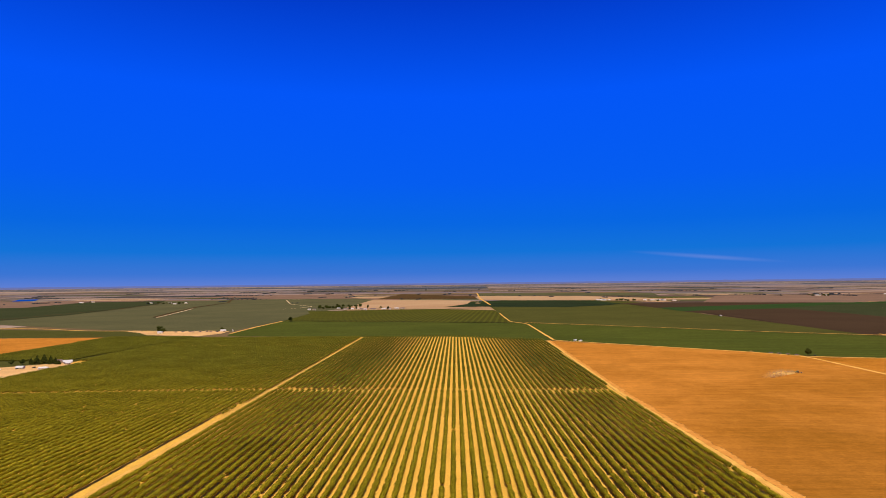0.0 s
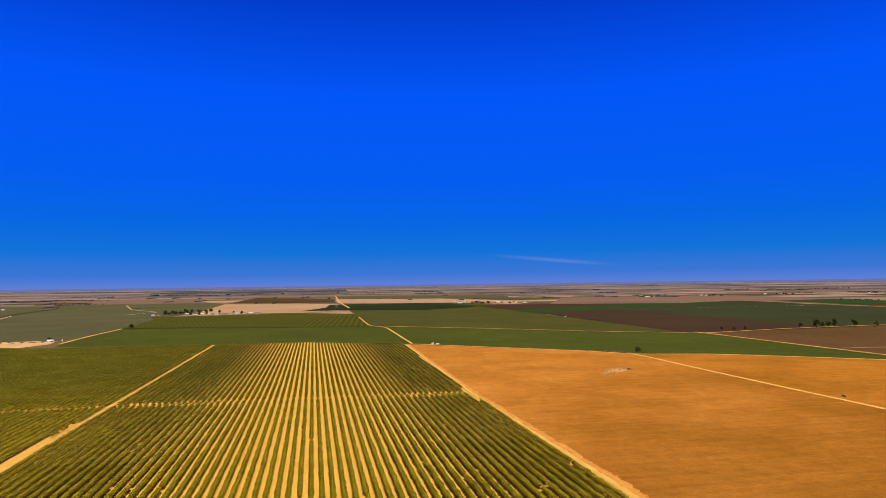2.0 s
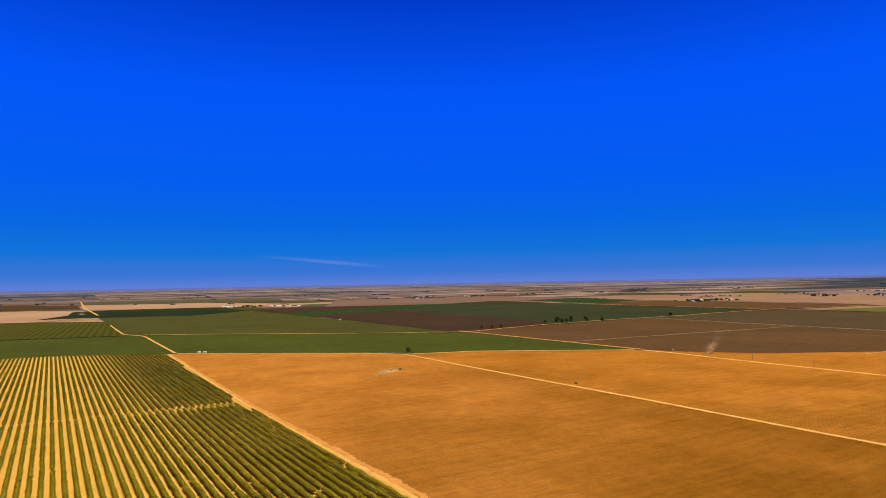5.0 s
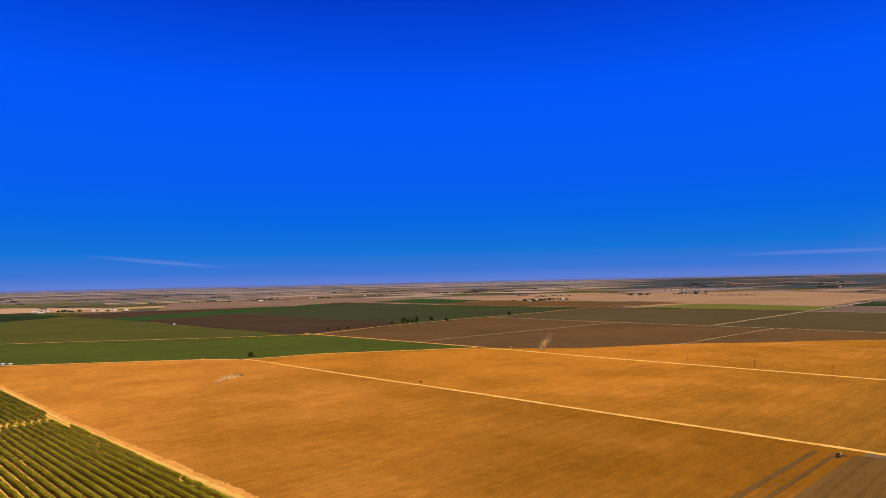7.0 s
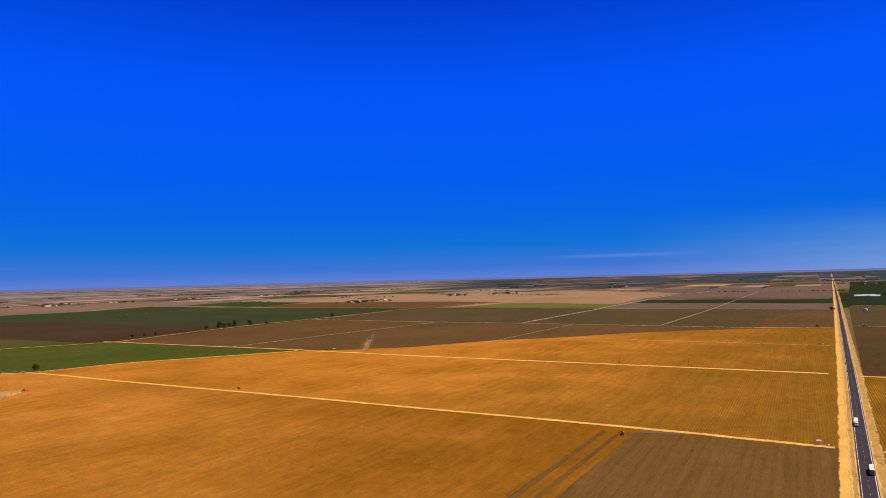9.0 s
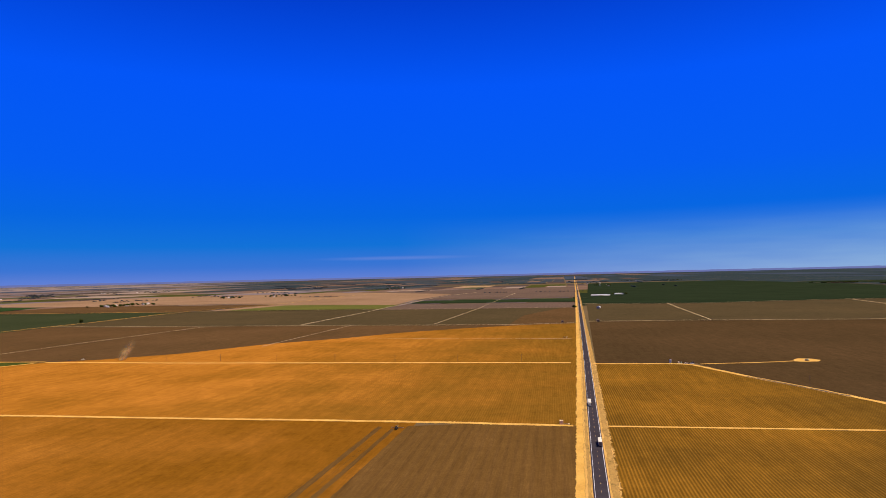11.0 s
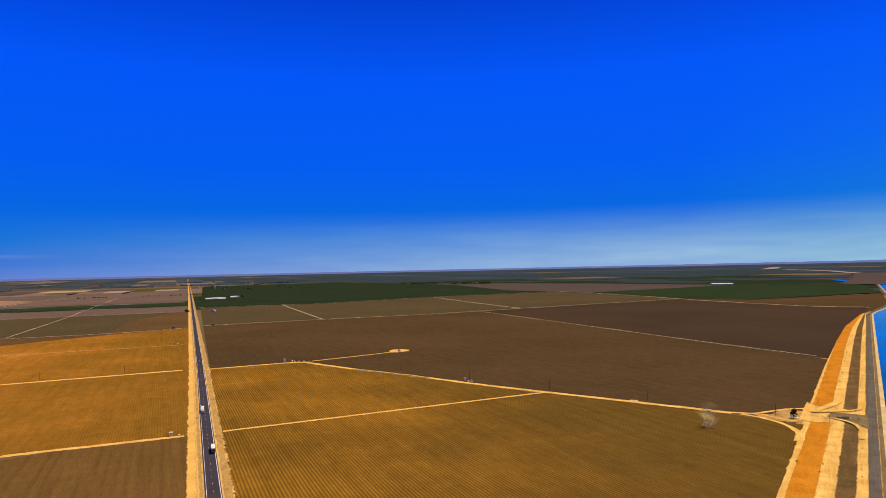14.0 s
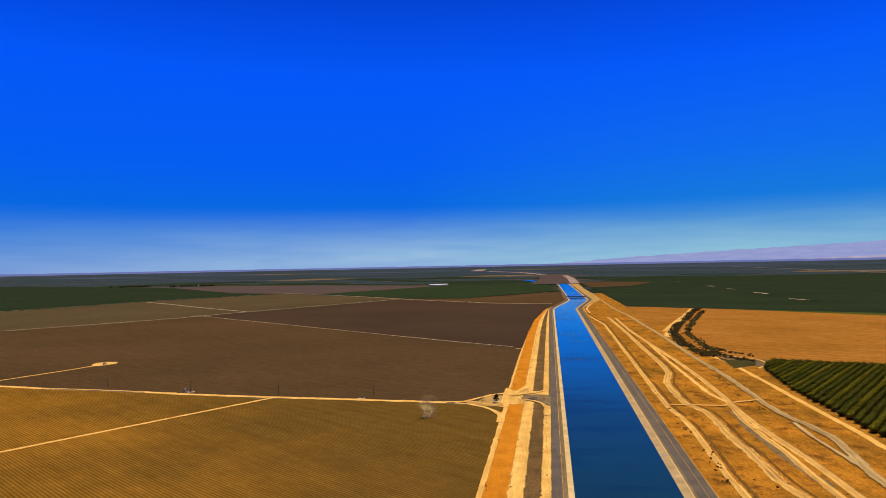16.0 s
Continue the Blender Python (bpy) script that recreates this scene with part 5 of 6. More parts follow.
for i in range(-26, 34):
    y = -1010 + rng.uniform(0, 4.6)
    while y < -420:
        x = i * 7.2 + rng.normal(0, 0.25)
        if beyond_canal(x, y) and rng.random() > 0.006:
            (fresh if i % 3 == 0 else shaded).append((x, y, 0.0))
        y += 4.6
plant("orchard_rows", dense_shapes, shaded, M["leaf_mid"], "dark green orchard trees in dense rows", "orchard", rng, (0.9, 1.15))
plant("orchard_rows", dense_shapes, fresh, M["leaf_fresh"], "yellowish green orchard trees in dense rows", "orchard", rng, (0.9, 1.12))
# floor laid in dark brown: the tree shade is put into its colour
tagged(sheet("orchard_floor", [(208, -837), (222, -905), (102, -939), (-330, -1030), (-330, -300), (54, -571), (154, -728)], M["brown_earth"], 0.2), "dry grass orchard floor with shade in its colour", "ground", kind="structure")

# ---- far hills ----


def ridge(b0, b1, profile, radius, material, label):
    """A range of far hills along the rim: profile gives the height at a share of the way."""
    vs, pl, fs = [], [], []
    n = int((b1 - b0) / 0.25)
    for i in range(n + 1):
        a = radians(b0 + (b1 - b0) * i / n)
        h = profile(i / n, b0 + (b1 - b0) * i / n)
        for r, z in ((radius - 60, 80.0), (radius - 25, 125 + h * 0.55), (radius, 128 + h), (radius + 30, 60.0)):
            x, y = EYE.x + r * math.sin(a), EYE.y + r * math.cos(a)
            vs.append((x, y, z))
            pl.append((x * 6, y * 6 + z * 40))
        if i:
            k = 4 * i
            for q in range(3):
                fs.append((k - 4 + q, k - 3 + q, k + 1 + q, k + q))
    ob = mesh_object("backdrop", vs, fs, M[material], pl, smooth=True)
    return tagged(ob, label, "hills", kind="structure")


def rough_line(b, seed):
    return noise.noise(Vector((b * 0.9, seed, 0))) * 0.5 + noise.noise(Vector((b * 3.1, seed, 5))) * 0.3 + noise.noise(Vector((b * 9.0, seed, 8))) * 0.2


# ridges along the rim, coloured by glowing haze
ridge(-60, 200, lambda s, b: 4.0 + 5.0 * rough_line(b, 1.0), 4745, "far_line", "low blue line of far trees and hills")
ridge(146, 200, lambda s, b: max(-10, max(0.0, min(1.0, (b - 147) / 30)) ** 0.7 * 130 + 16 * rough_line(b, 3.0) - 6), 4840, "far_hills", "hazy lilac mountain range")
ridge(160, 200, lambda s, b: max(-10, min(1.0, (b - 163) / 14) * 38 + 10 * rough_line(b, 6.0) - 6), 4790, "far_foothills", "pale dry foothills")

# ---- builders of things ----


def box(bm, cx, cy, cz, sx, sy, sz, bevel=0.0):
    m = Matrix.LocRotScale((cx, cy, cz), None, (sx, sy, sz))
    geo = bmesh.ops.create_cube(bm, size=1.0, matrix=m)
    if bevel:
        edges = list({e for v in geo["verts"] for e in v.link_edges})
        bmesh.ops.bevel(bm, geom=edges, offset=bevel, segments=1, affect="EDGES")
    return bm


def rod(bm, a, b, r0, r1=None, n=8):
    a, b = Vector(a), Vector(b)
    d = b - a
    m = Matrix.Translation((a + b) / 2) @ d.to_track_quat("Z", "Y").to_matrix().to_4x4()
    bmesh.ops.create_cone(bm, cap_ends=True, segments=n, radius1=r0, radius2=r0 if r1 is None else r1, depth=d.length, matrix=m)
    return bm


def thing(name, x, y, turn, label, category, group="", z=0.0, scale=None):
    """An Empty on the land, at its base."""
    root = new(name)
    k = shrink(x, y) if scale is None else scale
    p = land(x, y, 0.0)
    far = 1.0 * min(1.0, max(0.0, (math.hypot(x, y) - 2450) / 250))
    root.matrix_world = Matrix.LocRotScale((p[0], p[1], p[2] + z + far), Euler((0, 0, radians(turn))), (k, k, k))
    return tagged(root, label, category, group)


def B():
    return bmesh.new()


def wheel(parent, x, y, r, w, rim="steel"):
    tyre = part("wheel", rod(B(), (x, y - w / 2, r), (x, y + w / 2, r), r, n=14), M["rubber"], parent, "black rubber tyre")
    part("rim", rod(B(), (x, y - w / 2 - 0.02, r), (x, y + w / 2 + 0.02, r), r * 0.5, n=10), M[rim], tyre, "pale steel rim")


def prism(bm, profile, y0, y1):
    """A profile in x, z pushed from y0 to y1."""
    a = [bm.verts.new((x, y0, z)) for x, z in profile]
    b = [bm.verts.new((x, y1, z)) for x, z in profile]
    n = len(profile)
    bm.faces.new(a)
    bm.faces.new(b[::-1])
    for i in range(n):
        j = (i + 1) % n
        bm.faces.new((a[i], b[i], b[j], a[j]))
    bmesh.ops.recalc_face_normals(bm, faces=bm.faces)
    return bm


def semi_truck(x, y, turn, label, trailers):
    """A highway truck: cab and box trailers; its front looks along +x."""
    t = thing("truck", x, y, turn, label, "truck", z=0.34)
    cab = part("cab", prism(B(), [(1.2, 0.9), (3.3, 0.9), (3.3, 1.9), (2.6, 2.0), (2.2, 3.1), (1.2, 3.5), (0.6, 3.5), (0.6, 0.9)], -1.2, 1.2), M["white_paint"], t, "white cab")
    part("windscreen", prism(B(), [(2.62, 2.02), (2.66, 2.02), (2.26, 3.05), (2.22, 3.05)], -1.05, 1.05), M["dark_glass"], cab, "dark windscreen")
    for s in (-1, 1):
        part("side_window", box(B(), 1.7, s * 1.205, 2.4, 0.8, 0.03, 0.7), M["dark_glass"], cab, "dark side window")
        part("fuel_tank", rod(B(), (0.2, s * 0.95, 0.75), (1.4, s * 0.95, 0.75), 0.3), M["steel"], t, "steel fuel tank")
        part("exhaust_stack", rod(B(), (0.45, s * 1.05, 1.0), (0.45, s * 1.05, 4.0), 0.08), M["steel"], t, "steel exhaust stack")
    part("bumper", box(B(), 3.35, 0, 0.75, 0.25, 2.4, 0.5, 0.05), M["steel"], t, "steel bumper")
    back = -2.2
    part("chassis", box(B(), 0.6, 0, 0.85, 5.2, 0.9, 0.25), M["dark_steel"], t, "dark chassis")
    for ax in (2.6, -0.9, -2.1):
        for s in (-1, 1):
            wheel(t, ax, s * 1.02, 0.5, 0.34)
    front = 0.3
    for length in trailers:
        tr = part("trailer", box(B(), front - length / 2, 0, 2.62, length, 2.6, 2.85, 0.05), M["white_paint"], t, "white box trailer")
        part("trailer_frame", box(B(), front - length / 2, 0, 1.1, length, 1.1, 0.2), M["dark_steel"], tr, "dark trailer frame")
        part("rear_door", box(B(), front - length - 0.02, 0, 2.6, 0.05, 2.4, 2.6), M["steel"], tr, "grey rear doors")
        for ax in (front - length + 1.0, front - length + 2.3):
            for s in (-1, 1):
                wheel(t, ax, s * 1.02, 0.5, 0.34)
        front -= length + 1.1
    return t


def tractor(x, y, turn, label, paint, drag):
    t = thing("tractor", x, y, turn, label, "tractor", z=0.12)
    part("hood", prism(B(), [(0.4, 1.0), (2.5, 0.95), (2.5, 1.7), (2.2, 1.9), (0.4, 2.0)], -0.45, 0.45), M[paint], t, "painted engine hood")
    part("chassis", box(B(), 0.7, 0, 0.85, 3.4, 0.6, 0.4), M["dark_steel"], t)
    cab = part("cab", box(B(), -0.4, 0, 2.2, 1.5, 1.5, 1.3, 0.1), M["dark_glass"], t, "dark glazed cab")
    part("cab_roof", box(B(), -0.4, 0, 2.93, 1.8, 1.7, 0.18, 0.05), M[paint], cab, "painted cab roof")
    for s in (-1, 1):
        wheel(t, -0.6, s * 1.05, 0.92, 0.55)
        wheel(t, 2.0, s * 0.9, 0.62, 0.40)
    part("exhaust", rod(B(), (1.5, 0.3, 1.8), (1.5, 0.3, 2.9), 0.06), M["dark_steel"], t)
    h = part("harrow", box(B(), -3.6, 0, 0.8, 0.25, drag, 0.2), M["steel"], t, "wide steel harrow frame")
    part("drawbar", rod(B(), (-1.2, 0, 0.7), (-3.6, 0, 0.8), 0.09), M["dark_steel"], t)
    part("rear_beam", box(B(), -5.2, 0, 0.75, 0.2, drag, 0.18), M["steel"], h)
    for i in range(int(drag / 0.9)):
        yy = -drag / 2 + 0.45 + i * 0.9
        part("disc", rod(B(), (-4.3, yy - 0.04, 0.38), (-4.3, yy + 0.04, 0.38), 0.38, n=10), M["dark_steel"], h)
        part("tine", rod(B(), (-3.6, yy, 0.8), (-5.2, yy, 0.75), 0.05), M["dark_steel"], h)
    return t


def pickup(x, y, turn, label, paint, scale=None):
    t = thing("pickup_truck", x, y, turn, label, "pickup truck", z=0.3, scale=scale)
    body = part("body", box(B(), 0, 0, 0.85, 5.4, 1.95, 0.65, 0.08), M[paint], t, "painted body")
    cab = part("cab", prism(B(), [(-0.5, 1.15), (1.6, 1.15), (0.9, 1.85), (-0.4, 1.85)], -0.88, 0.88), M[paint], t)
    part("windscreen", prism(B(), [(1.62, 1.18), (1.66, 1.18), (0.96, 1.82), (0.92, 1.82)], -0.8, 0.8), M["dark_glass"], cab, "dark windscreen")
    for s in (-1, 1):
        part("side_window", box(B(), 0.3, s * 0.89, 1.5, 1.2, 0.03, 0.45), M["dark_glass"], cab)
        wheel(t, 1.7, s * 0.85, 0.4, 0.28)
        wheel(t, -1.6, s * 0.85, 0.4, 0.28)
    part("load_bed", box(B(), -1.7, 0, 1.2, 1.7, 1.6, 0.06), M["dark_steel"], body, "dark load bed")
    return t


def power_pole(x, y, turn, height=12.0):
    t = thing("power_pole", x, y, turn, "weathered wooden power pole by a field track", "power pole", "power poles")
    part("post", rod(B(), (0, 0, 0), (0, 0, height), 0.24, 0.16, 8), M["pole_wood"], t)
    arm = part("crossarm", box(B(), 0, 0, height - 0.7, 2.6, 0.14, 0.16), M["pole_wood"], t)
    for i in (-1.15, -0.4, 0.4, 1.15):
        part("insulator", rod(B(), (i, 0, height - 0.62), (i, 0, height - 0.35), 0.07), M["dark_steel"], arm)
    return t


def house(x, y, turn, w, d, h, wall, roof, label, name="house", group="", rise=0.32):
    """A gabled building, long side along x."""
    t = thing(name, x, y, turn, label, name.replace("_", " "), group)
    bm = B()
    g = d * rise
    prism(bm, [(-w / 2, 0), (w / 2, 0), (w / 2, h), (-w / 2, h)], -d / 2, d / 2)
    wl = part("wall", bm, M[wall], t, "plain walls")
    rf = B()
    o = 0.5
    v = [rf.verts.new(p) for p in ((-w / 2 - o, -d / 2 - o, h - 0.1), (w / 2 + o, -d / 2 - o, h - 0.1), (w / 2 + o, 0, h + g), (-w / 2 - o, 0, h + g),
                                   (-w / 2 - o, d / 2 + o, h - 0.1), (w / 2 + o, d / 2 + o, h - 0.1))]
    for f in ((0, 1, 2, 3), (3, 2, 5, 4), (0, 3, 4), (1, 5, 2), (0, 4, 5, 1)):
        rf.faces.new([v[i] for i in f])
    part("roof", rf, M[roof], t, "pitched roof")
    part("door", box(B(), w * 0.2, -d / 2 - 0.03, 1.05, 1.2, 0.08, 2.1), M["dark_steel"], wl, "dark door")
    n = max(1, int(w / 4))
    for i in range(n):
        px = -w / 2 + (i + 0.5) * w / n
        if abs(px - w * 0.2) > 1.4:
            part("window", box(B(), px, -d / 2 - 0.03, 1.7, 1.3, 0.08, 1.1), M["dark_glass"], wl, "dark window")
    return t


def broad_tree(x, y, height, spread, label, group="", leaf="leaf_dark", seed=1, conifer=False):
    """A tapered trunk with limbs and a crown of many clumps with gaps between."""
    t = thing("tree", x, y, (seed * 47) % 360, label, "tree", group)
    r = np.random.default_rng(seed)
    bm = B()
    rod(bm, (0, 0, 0), (0.1, 0, height * 0.55), height * 0.028, height * 0.014, 7)
    clumps = []
    n = 16 if math.hypot(x, y) < 1600 else 9
    for i in range(n):
        a = i * 2.4 + r.uniform(-0.3, 0.3)
        if conifer:
            zz = height * (0.14 + 0.84 * i / n)
            rr = spread * (1.0 - i / n) * 0.62
            size = spread * (0.42 * (1 - i / n) + 0.12)
        else:
            zz = height * r.uniform(0.38, 0.93)
            rr = spread * r.uniform(0.15, 0.62) * (1.0 - 0.5 * abs(zz / height - 0.6) * 2)
            size = spread * r.uniform(0.22, 0.38) * (1.0 if n == 16 else 1.2)
        c = Vector((math.cos(a) * rr, math.sin(a) * rr, zz))
        clumps.append((c, size))
        if i % 3 == 0:
            rod(bm, (0.05, 0, height * min(0.5, zz / height * 0.6)), c, height * 0.010, height * 0.005, 5)
    part("trunk", bm, M["bark"], t, "tapered brown trunk with limbs")
    vs, fs, o = [], [], 0
    for k, (c, size) in enumerate(clumps):
        v, f = leafed(1, seed * 3 + k, (size, size, size * (0.9 if not conifer else 0.8)), 22 if n == 16 else 8, r, size * 0.28)
        vs.append(v + np.array(c))
        fs.append(f + o)
        o += len(v)
    me = bpy.data.meshes.new("crown")
    me.from_pydata(np.concatenate(vs).tolist(), [], np.concatenate(fs).tolist())
    me.materials.append(M[leaf])
    ob = new("crown", me)
    ob.parent = t
    return t


def shrub_patch(name, spots, leaf, label, sizes):
    shapes = [leafed(1, k + 80, (1, 1, 0.75), 14, rng, 0.3) for k in range(5)]
    shapes = [(v + np.array([0, 0, 0.45]), f) for v, f in shapes]
    pts = np.array([(x, y, z) for x, y, z in spots])
    return plant(name, shapes, pts, M[leaf], label, "shrubs", rng, sizes)


# ---- vehicles on the highway and in the fields ----
semi_truck(487, -47.3, -1.2, "white truck with one long box trailer on the highway", [13.5])
semi_truck(622, -45.2, 178.8, "white truck with two short box trailers on the highway", [7.5, 7.5])
tractor(513, 122, 182, "dark tractor pulling a wide harrow over tilled soil", "dark_steel", 11.0)
tractor(415, 873, 150, "green tractor raising dust on bare soil", "tractor_green", 7.0)
pickup(542, 613, 80, "dark pickup truck parked by a field track", "dark_steel")
pickup(924, 812, 120, "dark pickup truck parked on a sandy track", "dark_steel")
pickup(941, 799, 130, "white pickup truck parked on a sandy track", "white_paint")
pickup(1551, 196, 30, "dark pickup truck at a field edge", "dark_steel")
pickup(1557, 182, 20, "dark pickup truck at a field edge", "dark_steel")
pickup(534, 1066, 10, "dark pickup truck in the shade of a tree", "dark_steel")
pickup(1288, -26, 5, "white pickup truck near the highway", "white_paint")
pickup(1292, -21, 40, "silver pickup truck near the highway", "steel")

# ---- standpipe by the highway ----
t = thing("concrete_standpipe", 545, -18, 0, "square concrete irrigation standpipe beside the highway", "standpipe", z=0.1)
part("block", box(B(), 0, 0, 1.6, 3.2, 3.0, 3.2, 0.08), M["concrete_block"], t, "pale concrete block")
part("cap", box(B(), 0, 0, 3.28, 3.4, 3.2, 0.16, 0.03), M["concrete_block"], t)
part("valve_pipe", rod(B(), (0, -1.4, 0.4), (0, -5.5, 0.4), 0.28), M["steel"], t, "steel valve pipe")
part("valve_box", box(B(), -0.5, -6.2, 0.5, 1.6, 1.4, 1.0, 0.05), M["concrete_block"], t)

# ---- power poles ----
for k in range(8):
    power_pole(928 + 1.6 * k, 630 - k * 98, 8)
for x, y in ((655, -341), (557, -389), (470, -445), (368, -495), (753, -290)):
    power_pole(x, y, 60, 11)


def pump_station(x, y, turn, label, tank, paint="teal"):
    t = thing("pump_station", x, y, turn, label, "pump", z=0.1)
    part("pad", box(B(), 0, 0, 0.12, 7, 4, 0.24, 0.03), M["concrete_block"], t, "concrete pad")
    m = part("motor", rod(B(), (-1.5, 0, 0.24), (-1.5, 0, 2.4), 0.5, 0.42, 12), M[paint], t, "painted upright pump motor")
    part("motor_cap", rod(B(), (-1.5, 0, 2.4), (-1.5, 0, 2.65), 0.55, 0.3, 12), M["steel"], m)
    part("pipe", rod(B(), (-1.5, 0, 0.8), (3.4, 0, 0.8), 0.24), M["steel"], t, "steel outlet pipe")
    part("switch_box", box(B(), 0.6, 1.4, 1.1, 0.9, 0.5, 1.7, 0.03), M["steel"], t, "grey switch box")
    if tank:
        tk = part("filter_tank", rod(B(), (1.8, -1.0, 0.24), (1.8, -1.0, 2.6), 0.8, n=16), M["white_paint"], t, "white filter tank")
        part("tank_lid", rod(B(), (1.8, -1.0, 2.6), (1.8, -1.0, 2.9), 0.8, 0.2, 16), M["white_paint"], tk)
    return t


pump_station(925, -182, 80, "teal pump and white filter tank on a pad", True)
pump_station(650, -339, 60, "small pump beside the sandy track", False)
pump_station(474, -432, 60, "dark pump beside the sandy track", False, "dark_steel")
pump_station(357, -503, 40, "pump and white tank by the canal track", True)
pump_station(958, -358, 10, "pump group on a sandy turning loop", False)
pump_station(966, -361, 60, "pump group on a sandy turning loop", False)
pickup(920, -189, 100, "white pickup truck parked by the pump", "white_paint")
pickup(915, -196, 70, "white pickup truck parked by the pump", "white_paint")
pickup(928, -200, 80, "dark pickup truck parked by the pump", "dark_steel")
pickup(951, -356, 70, "dark pickup truck on a sandy loop", "dark_steel")


def tank(x, y, r, h, label):
    t = thing("water_tank", x, y, 0, label, "tank", z=0.1)
    part("shell", rod(B(), (0, 0, 0), (0, 0, h), r, n=20), M["white_paint"], t, "white tank shell")
    part("roof", rod(B(), (0, 0, h), (0, 0, h + r * 0.3), r, 0.1, 20), M["metal_roof"], t)
    return t


tank(932, -170, 1.3, 4.5, "small upright white tank by a track")
tank(655, -335, 1.1, 3.6, "small upright white tank by a track")
broad_tree(354, -499, 7.5, 4.2, "dark narrow tree beside the pump", seed=5)

# ---- crossing gate at the canal ----
t = thing("canal_gate", 338, -517, -30, "steel gate and railings at the canal crossing", "gate", z=0.5)
for i in range(7):
    part("post", rod(B(), (-9 + 3 * i, 0, 0), (-9 + 3 * i, 0, 1.6), 0.08), M["dark_steel"], t)
for z in (0.6, 1.1, 1.5):
    part("rail", rod(B(), (-9, 0, z), (9, 0, z), 0.05), M["steel"], t)
part("mast", rod(B(), (-9.5, 2, 0), (-9.5, 2, 6.5), 0.13, 0.09), M["pole_wood"], t, "tall wooden mast")
t = thing("trash_rack", 333, -530, 60, "grey steel machinery beside the canal drive", "machinery", z=0.66)
part("frame", box(B(), 0, 0, 0.7, 9, 2.2, 0.3, 0.05), M["steel"], t)
for i in range(6):
    part("upright", box(B(), -4 + i * 1.6, 0, 0.9, 0.2, 1.8, 1.8), M["dark_steel"], t)
part("housing", box(B(), 3, 0, 1.2, 2.2, 1.9, 1.6, 0.1), M["steel"], t, "grey housing")

# short pale ladders set in the canal lining
for s in (455, 735, 250, 1010):
    p = U * s + N * -100.6
    t = thing("lining_ladder", p.x, p.y, -57.1, "pale ladder strip on the canal lining", "ladder", "lining ladders", z=0.24)
    lean = B()
    for q in (-0.5, 0.5):
        rod(lean, (q, -3.1, 0.85), (q, 3.1, -0.45), 0.12)
    part("side_rail", lean, M["white_paint"], t)
    for i in range(6):
        f = i / 5
        part("rung", rod(B(), (-0.5, -2.8 + 5.6 * f, 0.79 - 1.18 * f), (0.5, -2.8 + 5.6 * f, 0.79 - 1.18 * f), 0.08), M["white_paint"], t)

# ---- bridge and check gates at the bend ----
bx, by = beside(2480, -68)
t = thing("bridge", bx, by, 32.9, "dark low concrete bridge with check gates over the canal", "bridge", z=0.6)
part("deck", box(B(), 0, 0, 2.6, 74, 12, 1.4, 0.1), M["brown_roof"], t, "dark concrete deck")
for s in (-1, 1):
    part("parapet", box(B(), 0, s * 5.8, 3.8, 74, 0.4, 1.0), M["dark_steel"], t, "dark parapet")
for i in range(5):
    part("pier", box(B(), -30 + 15 * i, 0, 1.0, 1.8, 11, 2.4), M["brown_roof"], t)
for i in range(3):
    part("hoist", box(B(), -15 + 15 * i, 0, 4.8, 5, 3, 2.2, 0.1), M["dark_steel"], t, "dark gate hoist")

# ---- trees in the open ----
for i, (x, y, h) in enumerate(((975, 1506, 9), (1004, 1498, 8), (1037, 1499, 8), (1200, 1500, 13), (1245, 1498, 19), (1265, 1502, 15), (1283, 1500, 14), (1299, 1498, 19), (1359, 1497, 16), (1424, 1495, 13), (1758, 1508, 16))):
    broad_tree(x, y, h * 1.25, h * 0.62, "dark open-crowned tree along a field edge", "field edge trees", seed=20 + i)
broad_tree(526, 1068, 12, 7.5, "round dark tree at a track corner", seed=41)
broad_tree(-666, 2126, 16, 9, "round dark tree on a field boundary", seed=42)
broad_tree(-875, 1647, 17, 11, "round dark tree in a sandy yard", seed=43)
broad_tree(-860, 1640, 13, 9, "round dark tree in a sandy yard", seed=44)
broad_tree(-725, 1700, 11, 6, "dark tree beside a yard shed", seed=45)
for i, (x, y, h) in enumerate(((-731, 988, 15), (-718, 987, 17), (-706, 986, 15), (-697, 985, 12), (-738, 984, 11), (-688, 980, 9))):
    broad_tree(x, y, h, h * 0.40, "dark pointed conifer beside a farmhouse", "farm conifers", seed=50 + i, conifer=True)
for i, (x, y, h) in enumerate(((-764, 974, 8), (-750, 981, 8), (-783, 960, 8), (-800, 955, 7), (-820, 950, 8))):
    broad_tree(x, y, h, h * 0.7, "round dark tree beside a farmyard", "farmyard trees", seed=60 + i)

# ---- farmsteads ----
house(-671, 921, 10, 13, 6, 2.6, "cream_wall", "metal_roof", "long white shed with a metal roof", "shed")
house(-715, 930, 8, 11, 7, 2.6, "cream_wall", "metal_roof", "cream shed with a metal roof", "shed")
house(-687, 1000, 40, 13, 8, 2.8, "cream_wall", "metal_roof", "white farmhouse among conifers")
house(-704, 1000, 35, 14, 9, 3.4, "cream_wall", "brown_roof", "cream farmhouse among conifers")
house(-775, 925, 0, 14, 8, 3.6, "cream_wall", "brown_roof", "low cream shed in a sandy yard", "shed")
house(-676, 984, 60, 8, 6, 2.6, "cream_wall", "metal_roof", "small white shed by conifers", "shed")
